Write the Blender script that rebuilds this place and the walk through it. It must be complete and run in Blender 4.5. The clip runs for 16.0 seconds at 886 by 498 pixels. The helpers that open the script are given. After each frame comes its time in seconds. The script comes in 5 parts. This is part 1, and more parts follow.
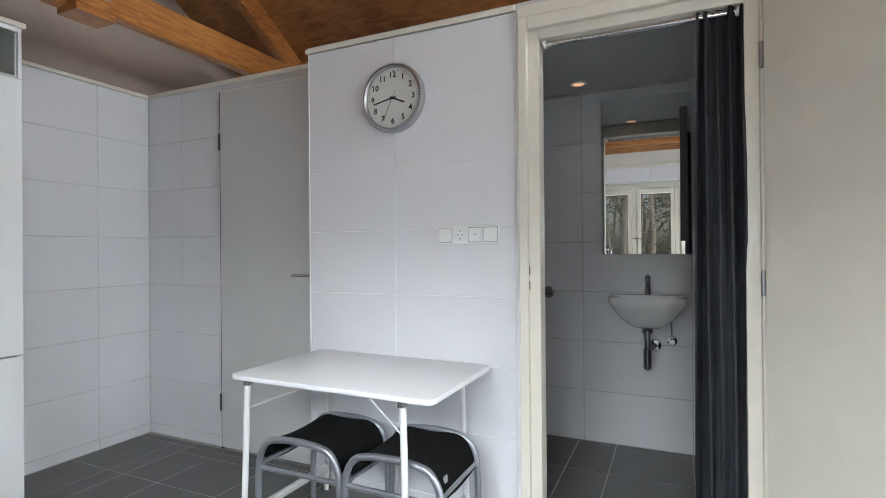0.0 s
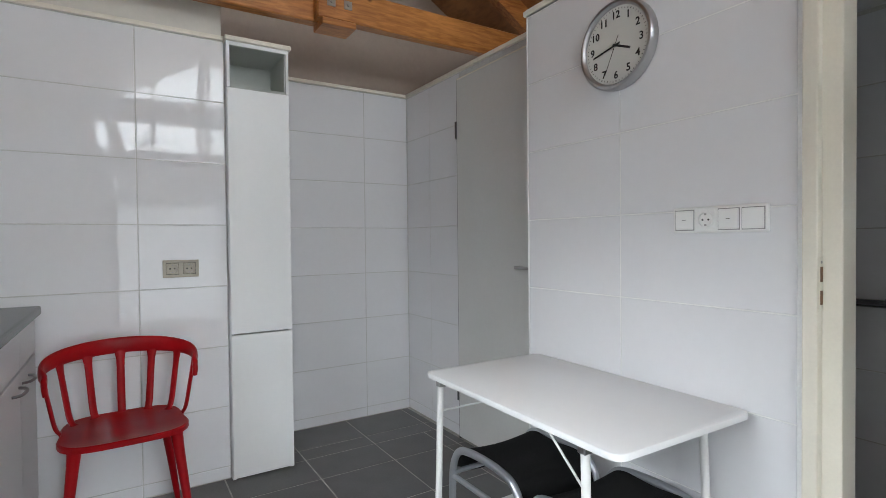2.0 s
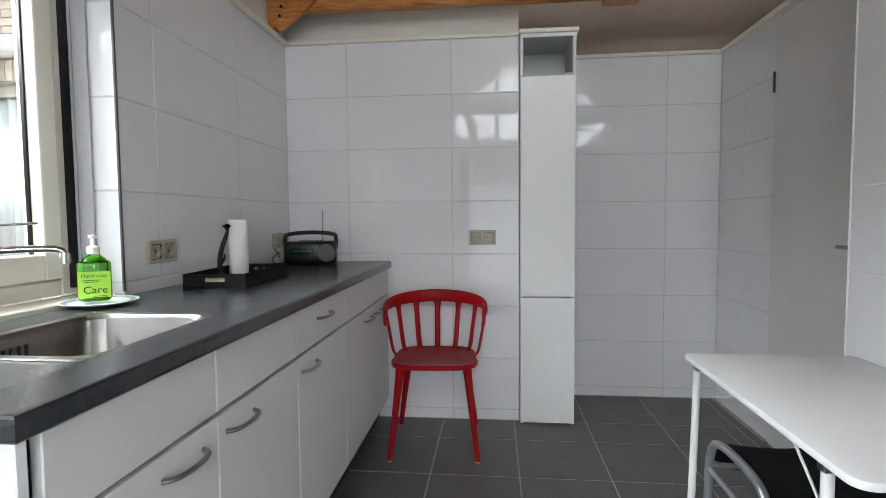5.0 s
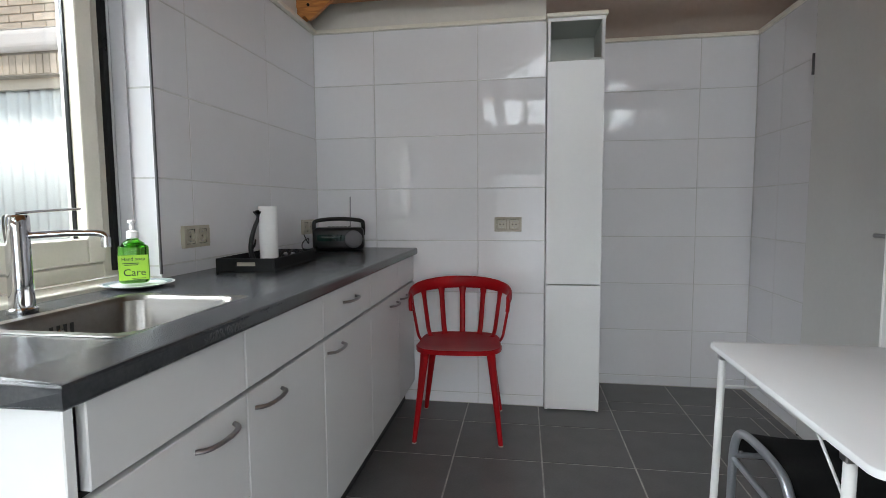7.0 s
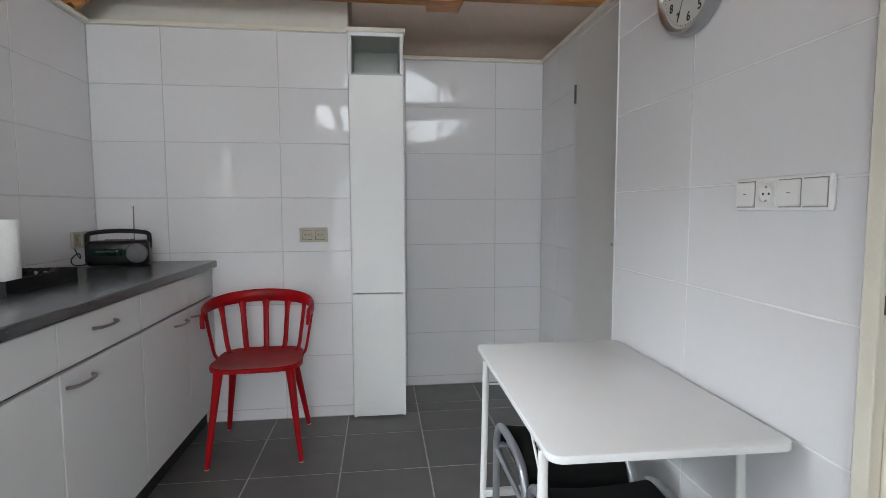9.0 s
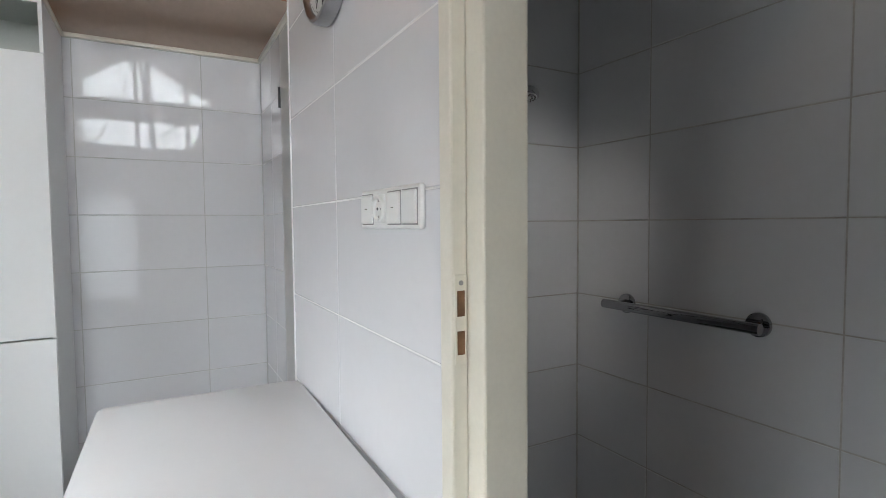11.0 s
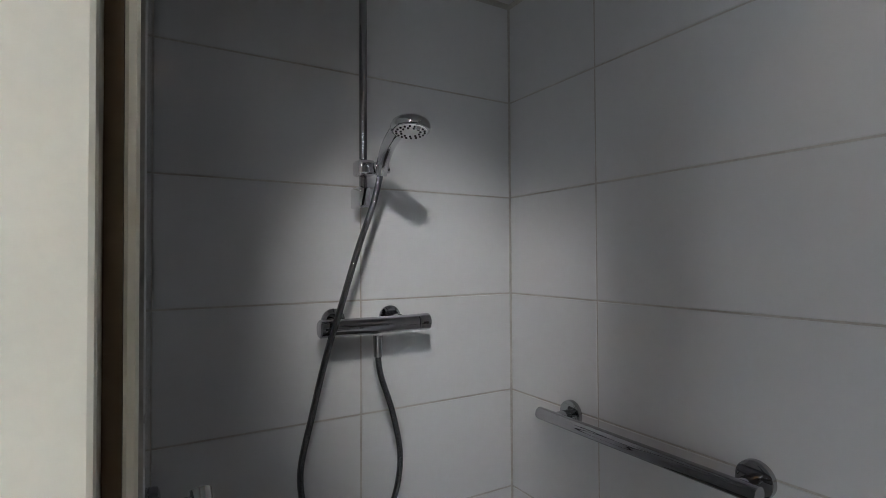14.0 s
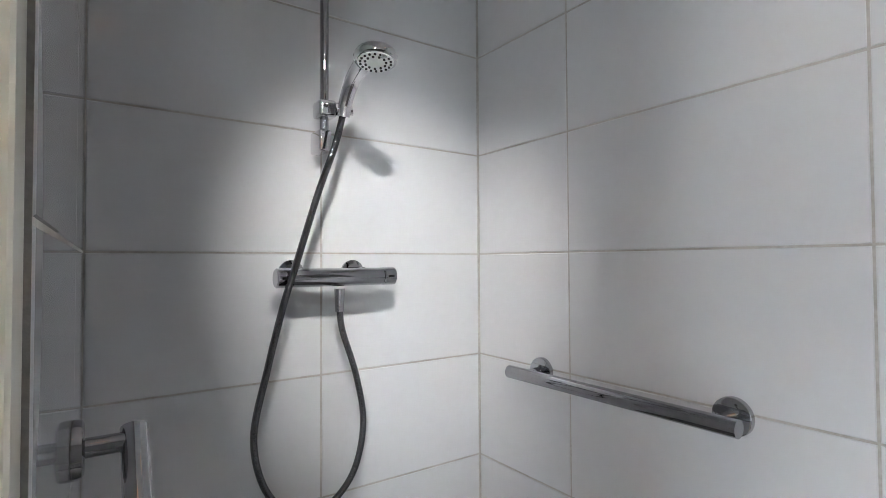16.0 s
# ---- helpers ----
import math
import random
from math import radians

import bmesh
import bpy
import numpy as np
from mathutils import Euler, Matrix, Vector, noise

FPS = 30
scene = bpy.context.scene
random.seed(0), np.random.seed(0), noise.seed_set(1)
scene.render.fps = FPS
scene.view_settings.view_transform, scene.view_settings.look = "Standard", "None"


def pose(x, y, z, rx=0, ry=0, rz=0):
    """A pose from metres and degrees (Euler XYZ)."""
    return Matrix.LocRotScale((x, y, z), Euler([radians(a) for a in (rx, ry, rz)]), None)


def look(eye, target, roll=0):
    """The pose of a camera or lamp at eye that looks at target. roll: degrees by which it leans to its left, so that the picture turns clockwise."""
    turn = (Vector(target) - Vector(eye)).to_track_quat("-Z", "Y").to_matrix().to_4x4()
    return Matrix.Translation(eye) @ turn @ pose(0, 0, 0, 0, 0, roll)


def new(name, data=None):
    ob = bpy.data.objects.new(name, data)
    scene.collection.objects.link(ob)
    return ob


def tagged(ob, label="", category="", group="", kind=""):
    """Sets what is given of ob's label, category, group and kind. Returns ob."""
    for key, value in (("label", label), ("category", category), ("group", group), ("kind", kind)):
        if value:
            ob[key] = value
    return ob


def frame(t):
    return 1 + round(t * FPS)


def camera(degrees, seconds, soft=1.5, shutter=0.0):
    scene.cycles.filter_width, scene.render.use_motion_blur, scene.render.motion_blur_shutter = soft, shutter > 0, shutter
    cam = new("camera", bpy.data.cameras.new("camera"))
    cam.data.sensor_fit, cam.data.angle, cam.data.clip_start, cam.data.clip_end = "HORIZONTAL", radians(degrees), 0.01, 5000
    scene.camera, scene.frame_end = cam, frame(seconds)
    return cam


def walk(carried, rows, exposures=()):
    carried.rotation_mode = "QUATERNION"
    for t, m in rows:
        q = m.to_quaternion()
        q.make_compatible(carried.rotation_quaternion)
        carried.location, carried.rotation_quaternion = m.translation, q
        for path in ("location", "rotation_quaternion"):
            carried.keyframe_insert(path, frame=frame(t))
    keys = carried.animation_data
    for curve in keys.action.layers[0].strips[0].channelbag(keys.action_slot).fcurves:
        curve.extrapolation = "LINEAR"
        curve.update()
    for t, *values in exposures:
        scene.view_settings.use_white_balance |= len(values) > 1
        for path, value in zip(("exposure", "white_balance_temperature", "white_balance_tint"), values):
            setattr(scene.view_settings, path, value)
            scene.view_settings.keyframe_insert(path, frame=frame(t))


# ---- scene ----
cam = camera(81.7, 16.0, soft=0.8)
PATH = [
    (0, (0.364, 0.313, 1.173), (2.184, 1.144, 1.178), -0.5),
    (0.5, (0.497, 0.373, 1.169), (2.226, 1.38, 1.179), -0.4),
    (1, (0.646, 0.306, 1.179), (2.205, 1.559, 1.17), -0.6),
    (1.5, (0.793, 0.261, 1.194), (2.123, 1.754, 1.164), -0.6),
    (2, (0.907, 0.263, 1.186), (1.969, 1.957, 1.15), -0.6),
    (2.5, (0.973, 0.262, 1.19), (1.723, 2.116, 1.139), -0.6),
    (3, (1.067, 0.222, 1.195), (1.511, 2.171, 1.119), -0.7),
    (3.5, (1.127, 0.178, 1.187), (1.312, 2.168, 1.092), -0.6),
    (4, (1.158, 0.143, 1.176), (1.177, 2.141, 1.074), -0.5),
    (4.5, (1.201, 0.108, 1.172), (1.088, 2.102, 1.062), -0.5),
    (5, (1.21, 0.065, 1.167), (1.011, 2.052, 1.051), -0.5),
    (7.5, (1.255, 0.045, 1.165), (0.943, 2.013, 0.993), -0.4),
    (8, (1.321, 0.049, 1.169), (1.091, 2.028, 0.997), -0.3),
    (8.5, (1.419, 0.042, 1.175), (1.358, 2.034, 1.011), -0.3),
    (9, (1.518, 0.033, 1.207), (1.76, 2.012, 1.05), -0.2),
    (9.5, (1.611, 0.053, 1.215), (2.181, 1.965, 1.066), -0.2),
    (10, (1.749, 0.103, 1.204), (2.573, 1.919, 1.059), -0.3),
    (12.5, (2.409, 0.363, 1.257), (3.425, 2.085, 1.217), -0.7),
    (13, (2.477, 0.433, 1.29), (3.499, 2.152, 1.271), -0.5),
    (13.5, (2.544, 0.48, 1.316), (3.559, 2.203, 1.328), -0.4),
    (14, (2.577, 0.51, 1.326), (3.596, 2.23, 1.364), -0.3),
    (14.5, (2.604, 0.551, 1.305), (3.638, 2.262, 1.368), -0.2),
    (15, (2.619, 0.572, 1.292), (3.675, 2.269, 1.351), -0.3),
    (15.5, (2.609, 0.56, 1.248), (3.693, 2.24, 1.317), -0.3),
    (16, (2.603, 0.576, 1.193), (3.747, 2.216, 1.243), -0.3),
]
EXPOSURES = [(0, -0.08, 6400, 10), (1, -0.05, 6400, 10), (2.5, -0.38, 6600, 10), (5, -0.42, 6600, 10), (7.5, -0.58, 6600, 10), (10.2, -0.18, 6600, 10), (12.4, 0.0, 6500, 10), (13, 0.05, 6450, 10),
             (13.5, 0.36, 6450, 10), (14, 0.65, 6450, 10), (14.5, 1.3, 6450, 10), (15, 1.75, 6450, 10), (15.5, 1.95, 6450, 10), (16, 2.0, 6450, 10)]
walk(cam, [(t, look(eye, target, roll)) for t, eye, target, roll in PATH], EXPOSURES)

# ---- world, sun, large lights ----
world = bpy.data.worlds.new("world")
scene.world = world
world.use_nodes = True
wn = world.node_tree.nodes
sky = wn.new("ShaderNodeTexSky")
sky.sky_type = 'NISHITA'
sky.sun_disc = False
sky.sun_elevation = radians(65)
sky.sun_rotation = radians(180)
sky.air_density = 1.0
sky.dust_density = 4.0
world.node_tree.links.new(sky.outputs["Color"], wn["Background"].inputs["Color"])
wn["Background"].inputs["Strength"].default_value = 0.15


def lamp(name, kind, m, energy, color=(1, 1, 1), **settings):
    data = bpy.data.lights.new(name, kind)
    data.energy, data.color = energy, color
    if kind == 'AREA':
        data.shape, data.size, data.size_y = 'RECTANGLE', settings["size"], settings["size_y"]
    if kind == 'SPOT':
        data.spot_size, data.spot_blend, data.shadow_soft_size = settings["spot"], settings["blend"], settings["soft"]
    if kind == 'SUN':
        data.angle = settings["angle"]
    ob = new(name, data)
    ob.matrix_world = m
    return ob


lamp("sun", 'SUN', look((0, -9.3, 20), (0, 0, 0)), 3.0, (1.0, 0.96, 0.9), angle=radians(12))
# daylight through the real openings
lamp("window_daylight", 'AREA', look((-0.26, -0.10, 1.46), (2.0, 0.6, 1.3)), 6.0, (0.84, 0.93, 1.0), size=0.46, size_y=0.95)
lamp("window_skylight", 'AREA', look((-1.45, 0.72, 2.50), (1.6, 0.9, 0.7)), 235.0, (0.86, 0.94, 1.0), size=1.8, size_y=0.8)
lamp("gable_daylight", 'AREA', look((1.87, -4.4, 3.7), (1.87, 1.8, 3.0)), 820.0, (0.88, 0.95, 1.0), size=6.4, size_y=3.2)
lamp("front_daylight", 'AREA', look((1.62, -1.42, 0.90), (1.55, 1.8, 0.75)), 24.0, (0.82, 0.92, 1.0), size=1.5, size_y=1.4)
# shower downlight and basin downlight
lamp("shower_spot", 'SPOT', look((2.65, 0.62, 2.125), (3.33, 1.80, 1.15)), 36.0, (1.0, 0.97, 0.94), spot=radians(38), blend=1.0, soft=0.03)
lamp("basin_spot", 'SPOT', look((3.42, 0.83, 2.125), (3.42, 0.83, 0)), 1.6, (1.0, 0.9, 0.8), spot=radians(70), blend=0.8, soft=0.03)


# ---- materials ----
def material(name, color, rough=0.5, metal=0.0, vary=0.06, scale=6.0, bump=0.0, bump_scale=120.0, coat=0.0,
             second=None, stretch=(1, 1, 1), per_piece=0.0, rough_vary=0.08, spec=0.5):
    """Two scales of colour variation, uneven gloss and fine relief."""
    m = bpy.data.materials.new(name)
    m.use_nodes = True
    nt = m.node_tree
    n, l = nt.nodes, nt.links
    b = n["Principled BSDF"]
    tc = n.new("ShaderNodeTexCoord")
    mp = n.new("ShaderNodeMapping")
    mp.inputs["Scale"].default_value = stretch
    l.new(tc.outputs["Object"], mp.inputs["Vector"])
    big = n.new("ShaderNodeTexNoise")
    big.inputs["Scale"].default_value, big.inputs["Detail"].default_value = scale, 5
    fine = n.new("ShaderNodeTexNoise")
    fine.inputs["Scale"].default_value, fine.inputs["Detail"].default_value = scale * 14, 3
    l.new(mp.outputs["Vector"], big.inputs["Vector"])
    l.new(mp.outputs["Vector"], fine.inputs["Vector"])
    mix = n.new("ShaderNodeMix")
    mix.data_type = 'FLOAT'
    mix.inputs[0].default_value = 0.35
    l.new(big.outputs["Fac"], mix.inputs[2])
    l.new(fine.outputs["Fac"], mix.inputs[3])
    ramp = n.new("ShaderNodeValToRGB")
    e = ramp.color_ramp.elements
    low = second if second else tuple(c * (1 - vary * 2) for c in color)
    high = color if second else tuple(min(1, c * (1 + vary)) for c in color)
    e[0].position, e[0].color = 0.32, (*low, 1)
    e[1].position, e[1].color = 0.68, (*high, 1)
    l.new(mix.outputs[0], ramp.inputs["Fac"])
    out = ramp.outputs["Color"]
    if per_piece:
        info = n.new("ShaderNodeObjectInfo")
        hsv = n.new("ShaderNodeHueSaturation")
        mr = n.new("ShaderNodeMapRange")
        mr.inputs["To Min"].default_value, mr.inputs["To Max"].default_value = 1 - per_piece, 1 + per_piece
        l.new(info.outputs["Random"], mr.inputs["Value"])
        l.new(mr.outputs["Result"], hsv.inputs["Value"])
        l.new(out, hsv.inputs["Color"])
        out = hsv.outputs["Color"]
    l.new(out, b.inputs["Base Color"])
    rr = n.new("ShaderNodeMapRange")
    rr.inputs["To Min"].default_value = max(0.01, rough - rough_vary * rough)
    rr.inputs["To Max"].default_value = min(1, rough + rough_vary * rough)
    l.new(big.outputs["Fac"], rr.inputs["Value"])
    l.new(rr.outputs["Result"], b.inputs["Roughness"])
    b.inputs["Metallic"].default_value = metal
    b.inputs["Coat Weight"].default_value = coat
    b.inputs["Specular IOR Level"].default_value = spec
    if bump:
        t = n.new("ShaderNodeTexNoise")
        t.inputs["Scale"].default_value, t.inputs["Detail"].default_value = bump_scale, 4
        l.new(mp.outputs["Vector"], t.inputs["Vector"])
        bp = n.new("ShaderNodeBump")
        bp.inputs["Strength"].default_value, bp.inputs["Distance"].default_value = bump, 0.004
        l.new(t.outputs["Fac"], bp.inputs["Height"])
        l.new(bp.outputs["Normal"], b.inputs["Normal"])
    return m


def wood(name, dark, light, rough=0.45, along=(1, 1, 1), knots=True):
    """Pine: stretched grain with darker rings and knots."""
    m = bpy.data.materials.new(name)
    m.use_nodes = True
    nt = m.node_tree
    n, l = nt.nodes, nt.links
    b = n["Principled BSDF"]
    tc = n.new("ShaderNodeTexCoord")
    mp = n.new("ShaderNodeMapping")
    mp.inputs["Scale"].default_value = along
    l.new(tc.outputs["Object"], mp.inputs["Vector"])
    g = n.new("ShaderNodeTexNoise")
    g.inputs["Scale"].default_value, g.inputs["Detail"].default_value, g.inputs["Distortion"].default_value = 9, 7, 0.6
    l.new(mp.outputs["Vector"], g.inputs["Vector"])
    w = n.new("ShaderNodeTexNoise")
    w.inputs["Scale"].default_value, w.inputs["Detail"].default_value = 2.2, 3
    l.new(tc.outputs["Object"], w.inputs["Vector"])
    ad = n.new("ShaderNodeMath")
    ad.operation = 'MULTIPLY_ADD'
    ad.inputs[1].default_value = 0.45
    l.new(w.outputs["Fac"], ad.inputs[0])
    sc = n.new("ShaderNodeMath")
    sc.operation = 'MULTIPLY'
    sc.inputs[1].default_value = 0.6
    l.new(g.outputs["Fac"], sc.inputs[0])
    l.new(sc.outputs[0], ad.inputs[2])
    ramp = n.new("ShaderNodeValToRGB")
    ramp.color_ramp.elements[0].position, ramp.color_ramp.elements[0].color = 0.36, (*dark, 1)
    ramp.color_ramp.elements[1].position, ramp.color_ramp.elements[1].color = 0.66, (*light, 1)
    l.new(ad.outputs[0], ramp.inputs["Fac"])
    out = ramp.outputs["Color"]
    if knots:
        v = n.new("ShaderNodeTexVoronoi")
        v.inputs["Scale"].default_value = 4.2
        l.new(tc.outputs["Object"], v.inputs["Vector"])
        kr = n.new("ShaderNodeValToRGB")
        kr.color_ramp.elements[0].position, kr.color_ramp.elements[0].color = 0.045, (0.28, 0.2, 0.16, 1)
        kr.color_ramp.elements[1].position, kr.color_ramp.elements[1].color = 0.085, (1, 1, 1, 1)
        l.new(v.outputs["Distance"], kr.inputs["Fac"])
        mx = n.new("ShaderNodeMix")
        mx.data_type, mx.blend_type = 'RGBA', 'MULTIPLY'
        mx.inputs[0].default_value = 1.0
        l.new(out, mx.inputs[6])
        l.new(kr.outputs["Color"], mx.inputs[7])
        out = mx.outputs[2]
    l.new(out, b.inputs["Base Color"])
    b.inputs["Roughness"].default_value = rough
    bp = n.new("ShaderNodeBump")
    bp.inputs["Strength"].default_value, bp.inputs["Distance"].default_value = 0.25, 0.003
    l.new(g.outputs["Fac"], bp.inputs["Height"])
    l.new(bp.outputs["Normal"], b.inputs["Normal"])
    return m


def glass_material(name, tint=(1, 1, 1), rough=0.0, ior=1.45):
    m = bpy.data.materials.new(name)
    m.use_nodes = True
    b = m.node_tree.nodes["Principled BSDF"]
    b.inputs["Base Color"].default_value = (*tint, 1)
    b.inputs["Transmission Weight"].default_value = 1
    b.inputs["Roughness"].default_value, b.inputs["IOR"].default_value = rough, ior
    return m


def glow(name, color, strength):
    m = bpy.data.materials.new(name)
    m.use_nodes = True
    b = m.node_tree.nodes["Principled BSDF"]
    b.inputs["Base Color"].default_value = (*color, 1)
    b.inputs["Emission Color"].default_value = (*color, 1)
    b.inputs["Emission Strength"].default_value = strength
    return m


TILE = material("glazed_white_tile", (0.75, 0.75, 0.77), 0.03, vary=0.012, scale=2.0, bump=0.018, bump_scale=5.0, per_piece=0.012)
# bathroom copy of the tile, darkened to stand in for the dimmer room light
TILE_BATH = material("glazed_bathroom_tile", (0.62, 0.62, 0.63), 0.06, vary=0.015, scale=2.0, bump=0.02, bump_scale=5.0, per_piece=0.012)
GROUT_PALE = material("pale_white_grout", (0.84, 0.84, 0.83), 0.85, vary=0.06, scale=9, bump=0.2)
GROUT = material("white_grout", (0.60, 0.595, 0.58), 0.85, vary=0.12, scale=9, bump=0.2)
GROUT_BATH = material("stained_grout", (0.47, 0.445, 0.41), 0.85, vary=0.15, scale=9, bump=0.2)
FLOOR_TILE = material("grey_floor_tile", (0.115, 0.112, 0.112), 0.40, vary=0.12, scale=7, bump=0.12, bump_scale=160, per_piece=0.07)
FLOOR_GROUT = material("floor_grout", (0.44, 0.42, 0.39), 0.9, vary=0.2, scale=11, bump=0.2)
PLASTER = material("cream_plaster", (0.70, 0.67, 0.61), 0.8, vary=0.03, scale=3, bump=0.1, bump_scale=60)
TAUPE = material("taupe_painted_board", (0.46, 0.38, 0.32), 0.6, vary=0.05, scale=2.5, bump=0.06, bump_scale=60)
CREAM = material("cream_gloss_paint", (0.76, 0.72, 0.62), 0.32, vary=0.03, scale=8, bump=0.08, bump_scale=40)
WHITE_CEIL = material("bathroom_ceiling_paint", (0.60, 0.60, 0.60), 0.75, vary=0.02, bump=0.05)
DOOR_GREY = material("pale_grey_door_paint", (0.60, 0.60, 0.585), 0.5, vary=0.02, scale=3, bump=0.05, bump_scale=90)
LAMINATE = material("white_laminate", (0.78, 0.79, 0.79), 0.34, vary=0.012, scale=3, bump=0.02, bump_scale=150)
TABLETOP = material("white_melamine", (0.84, 0.85, 0.86), 0.24, vary=0.008, scale=3, bump=0.015, bump_scale=150)
FRONT = material("light_grey_cabinet_front", (0.63, 0.625, 0.625), 0.42, vary=0.012, scale=3, bump=0.03, bump_scale=200)
# inside of the open box; its shade is put into the grey
BOX_IN = material("shaded_cabinet_inside", (0.47, 0.49, 0.46), 0.6, vary=0.03)
DARK_GAP = material("dark_gap", (0.02, 0.02, 0.02), 0.8)
BLACK_PLINTH = material("black_plinth", (0.012, 0.012, 0.013), 0.5, vary=0.1)
WORKTOP = material("dark_slate_worktop", (0.040, 0.043, 0.047), 0.22, vary=0.2, scale=9, bump=0.1, bump_scale=180,
                   second=(0.021, 0.023, 0.026))
STEEL = material("brushed_steel", (0.30, 0.29, 0.275), 0.30, 1.0, vary=0.05, scale=5, bump=0.05, bump_scale=90, stretch=(1, 12, 12))
CHROME = material("chrome", (0.72, 0.72, 0.74), 0.06, 1.0, vary=0.02)
HOSE = material("dark_ribbed_hose", (0.16, 0.16, 0.17), 0.22, 1.0, vary=0.1, bump=0.3, bump_scale=420)
# chrome with dark reflections put into its base colour
CHROME_DARK = material("darkened_chrome", (0.42, 0.42, 0.44), 0.05, 1.0, vary=0.03)
SATIN = material("satin_nickel", (0.38, 0.37, 0.37), 0.33, 1.0, vary=0.05)
ALU = material("brushed_aluminium", (0.47, 0.47, 0.48), 0.3, 1.0, vary=0.04, bump=0.04)
GREY_TUBE = material("grey_metallic_paint", (0.42, 0.44, 0.47), 0.32, 0.8, vary=0.05, bump=0.03)
WHITE_TUBE = material("white_powder_coat", (0.74, 0.74, 0.73), 0.4, vary=0.02)
BLACK_CLOTH = material("black_sling_cloth", (0.005, 0.005, 0.005), 0.9, spec=0.2, vary=0.3, scale=30, bump=0.3, bump_scale=700)
RED = material("red_plastic", (0.31, 0.003, 0.006), 0.36, vary=0.06, scale=5, spec=0.2, bump=0.03, bump_scale=250)
NAVY = material("dark_navy_curtain", (0.022, 0.024, 0.031), 0.62, vary=0.25, scale=12, bump=0.2, bump_scale=500)
BLACK = material("black_plastic", (0.005, 0.005, 0.0055), 0.28, spec=0.35, vary=0.1)
BLACK_MATTE = material("black_matte_metal", (0.004, 0.004, 0.004), 0.6, spec=0.2, vary=0.2, bump=0.1)
DARK_GREEN = material("smoked_radio_panel", (0.006, 0.022, 0.018), 0.12, vary=0.1)
SPEAKER = material("grey_speaker_cloth", (0.14, 0.14, 0.15), 0.6, vary=0.1, bump=0.4, bump_scale=900)
PAPER = material("kitchen_paper", (0.82, 0.82, 0.81), 0.9, vary=0.02, bump=0.5, bump_scale=180)
CREAM_PLASTIC = material("aged_cream_plastic", (0.42, 0.385, 0.31), 0.35, vary=0.02)
WHITE_PLASTIC = material("white_plastic", (0.80, 0.80, 0.79), 0.3, vary=0.01)
GAP_GREY = material("grey_gap", (0.30, 0.30, 0.30), 0.6, vary=0.05)
CERAMIC = material("sanitary_ceramic", (0.70, 0.69, 0.68), 0.12, vary=0.01)
PLATE = material("white_porcelain", (0.78, 0.79, 0.78), 0.15, vary=0.01)
PLATE_BLUE = material("grey_plate_pattern", (0.30, 0.35, 0.37), 0.25, vary=0.3, scale=60)
GREEN_LABEL = material("lime_green_label", (0.32, 0.62, 0.03), 0.4, vary=0.02)
GREEN_SOAP = glass_material("green_soap", (0.22, 0.72, 0.10), 0.05, 1.35)
CLEAR = glass_material("window_glass")
CLOCK_FACE = material("clock_face", (0.62, 0.62, 0.59), 0.5, vary=0.01)
INK = material("black_ink", (0.01, 0.01, 0.01), 0.6)
PALE_INK = material("dark_green_ink", (0.02, 0.06, 0.02), 0.6)
PINE_X = wood("pine_beam", (0.27, 0.085, 0.02), (0.58, 0.25, 0.07), 0.36, (1.0, 7, 7))
PINE_Y = wood("pine_purlin", (0.26, 0.085, 0.022), (0.52, 0.23, 0.07), 0.38, (9, 1.2, 9))
PLY = wood("roof_plywood", (0.22, 0.085, 0.025), (0.46, 0.21, 0.075), 0.40, (3, 1, 3), knots=False)
ALU_STRIP = material("grey_seal_strip", (0.40, 0.40, 0.42), 0.4, vary=0.04)
# raw wood with the shade of the deep mortise mixed into its tone
LATCH_WOOD = wood("shaded_mortise_wood", (0.05, 0.025, 0.012), (0.2, 0.1, 0.045), 0.7, (4, 4, 4), knots=False)
BROWN = material("shaded_brown_groove", (0.15, 0.10, 0.055), 0.6, vary=0.1)
MIRROR = material("mirror_glass", (0.86, 0.87, 0.87), 0.01, 1.0, vary=0.0, rough_vary=0.0)
BRICK = material("buff_brick", (0.68, 0.61, 0.51), 0.85, vary=0.12, scale=14, bump=0.4, bump_scale=60, per_piece=0.16)
MORTAR = material("pale_mortar", (0.52, 0.49, 0.44), 0.9, vary=0.1, scale=20, bump=0.3)
PAVING = material("grey_paving", (0.25, 0.24, 0.22), 0.85, vary=0.2, scale=3, bump=0.3, bump_scale=40)
NET = material("white_net_curtain", (0.74, 0.80, 0.80), 0.9, vary=0.04)
STRIP = material("smoked_plastic_strip", (0.075, 0.075, 0.08), 0.4, vary=0.05)
BARK = material("tree_bark", (0.36, 0.32, 0.24), 0.9, vary=0.3, scale=8, bump=0.6, bump_scale=20, stretch=(3, 3, 0.6))
LEAF = material("spring_leaf", (0.12, 0.155, 0.045), 0.7, vary=0.4, scale=3)
LAMP_GLASS = glow("lit_downlight_glass", (1.0, 0.55, 0.3), 0.9)


# ---- building helpers ----
def thing(name, label, category, at=(0, 0, 0), turn=0.0, group="", kind=""):
    ob = new(name)
    ob.matrix_world = pose(at[0], at[1], at[2], 0, 0, turn)
    return tagged(ob, label, category, group, kind)


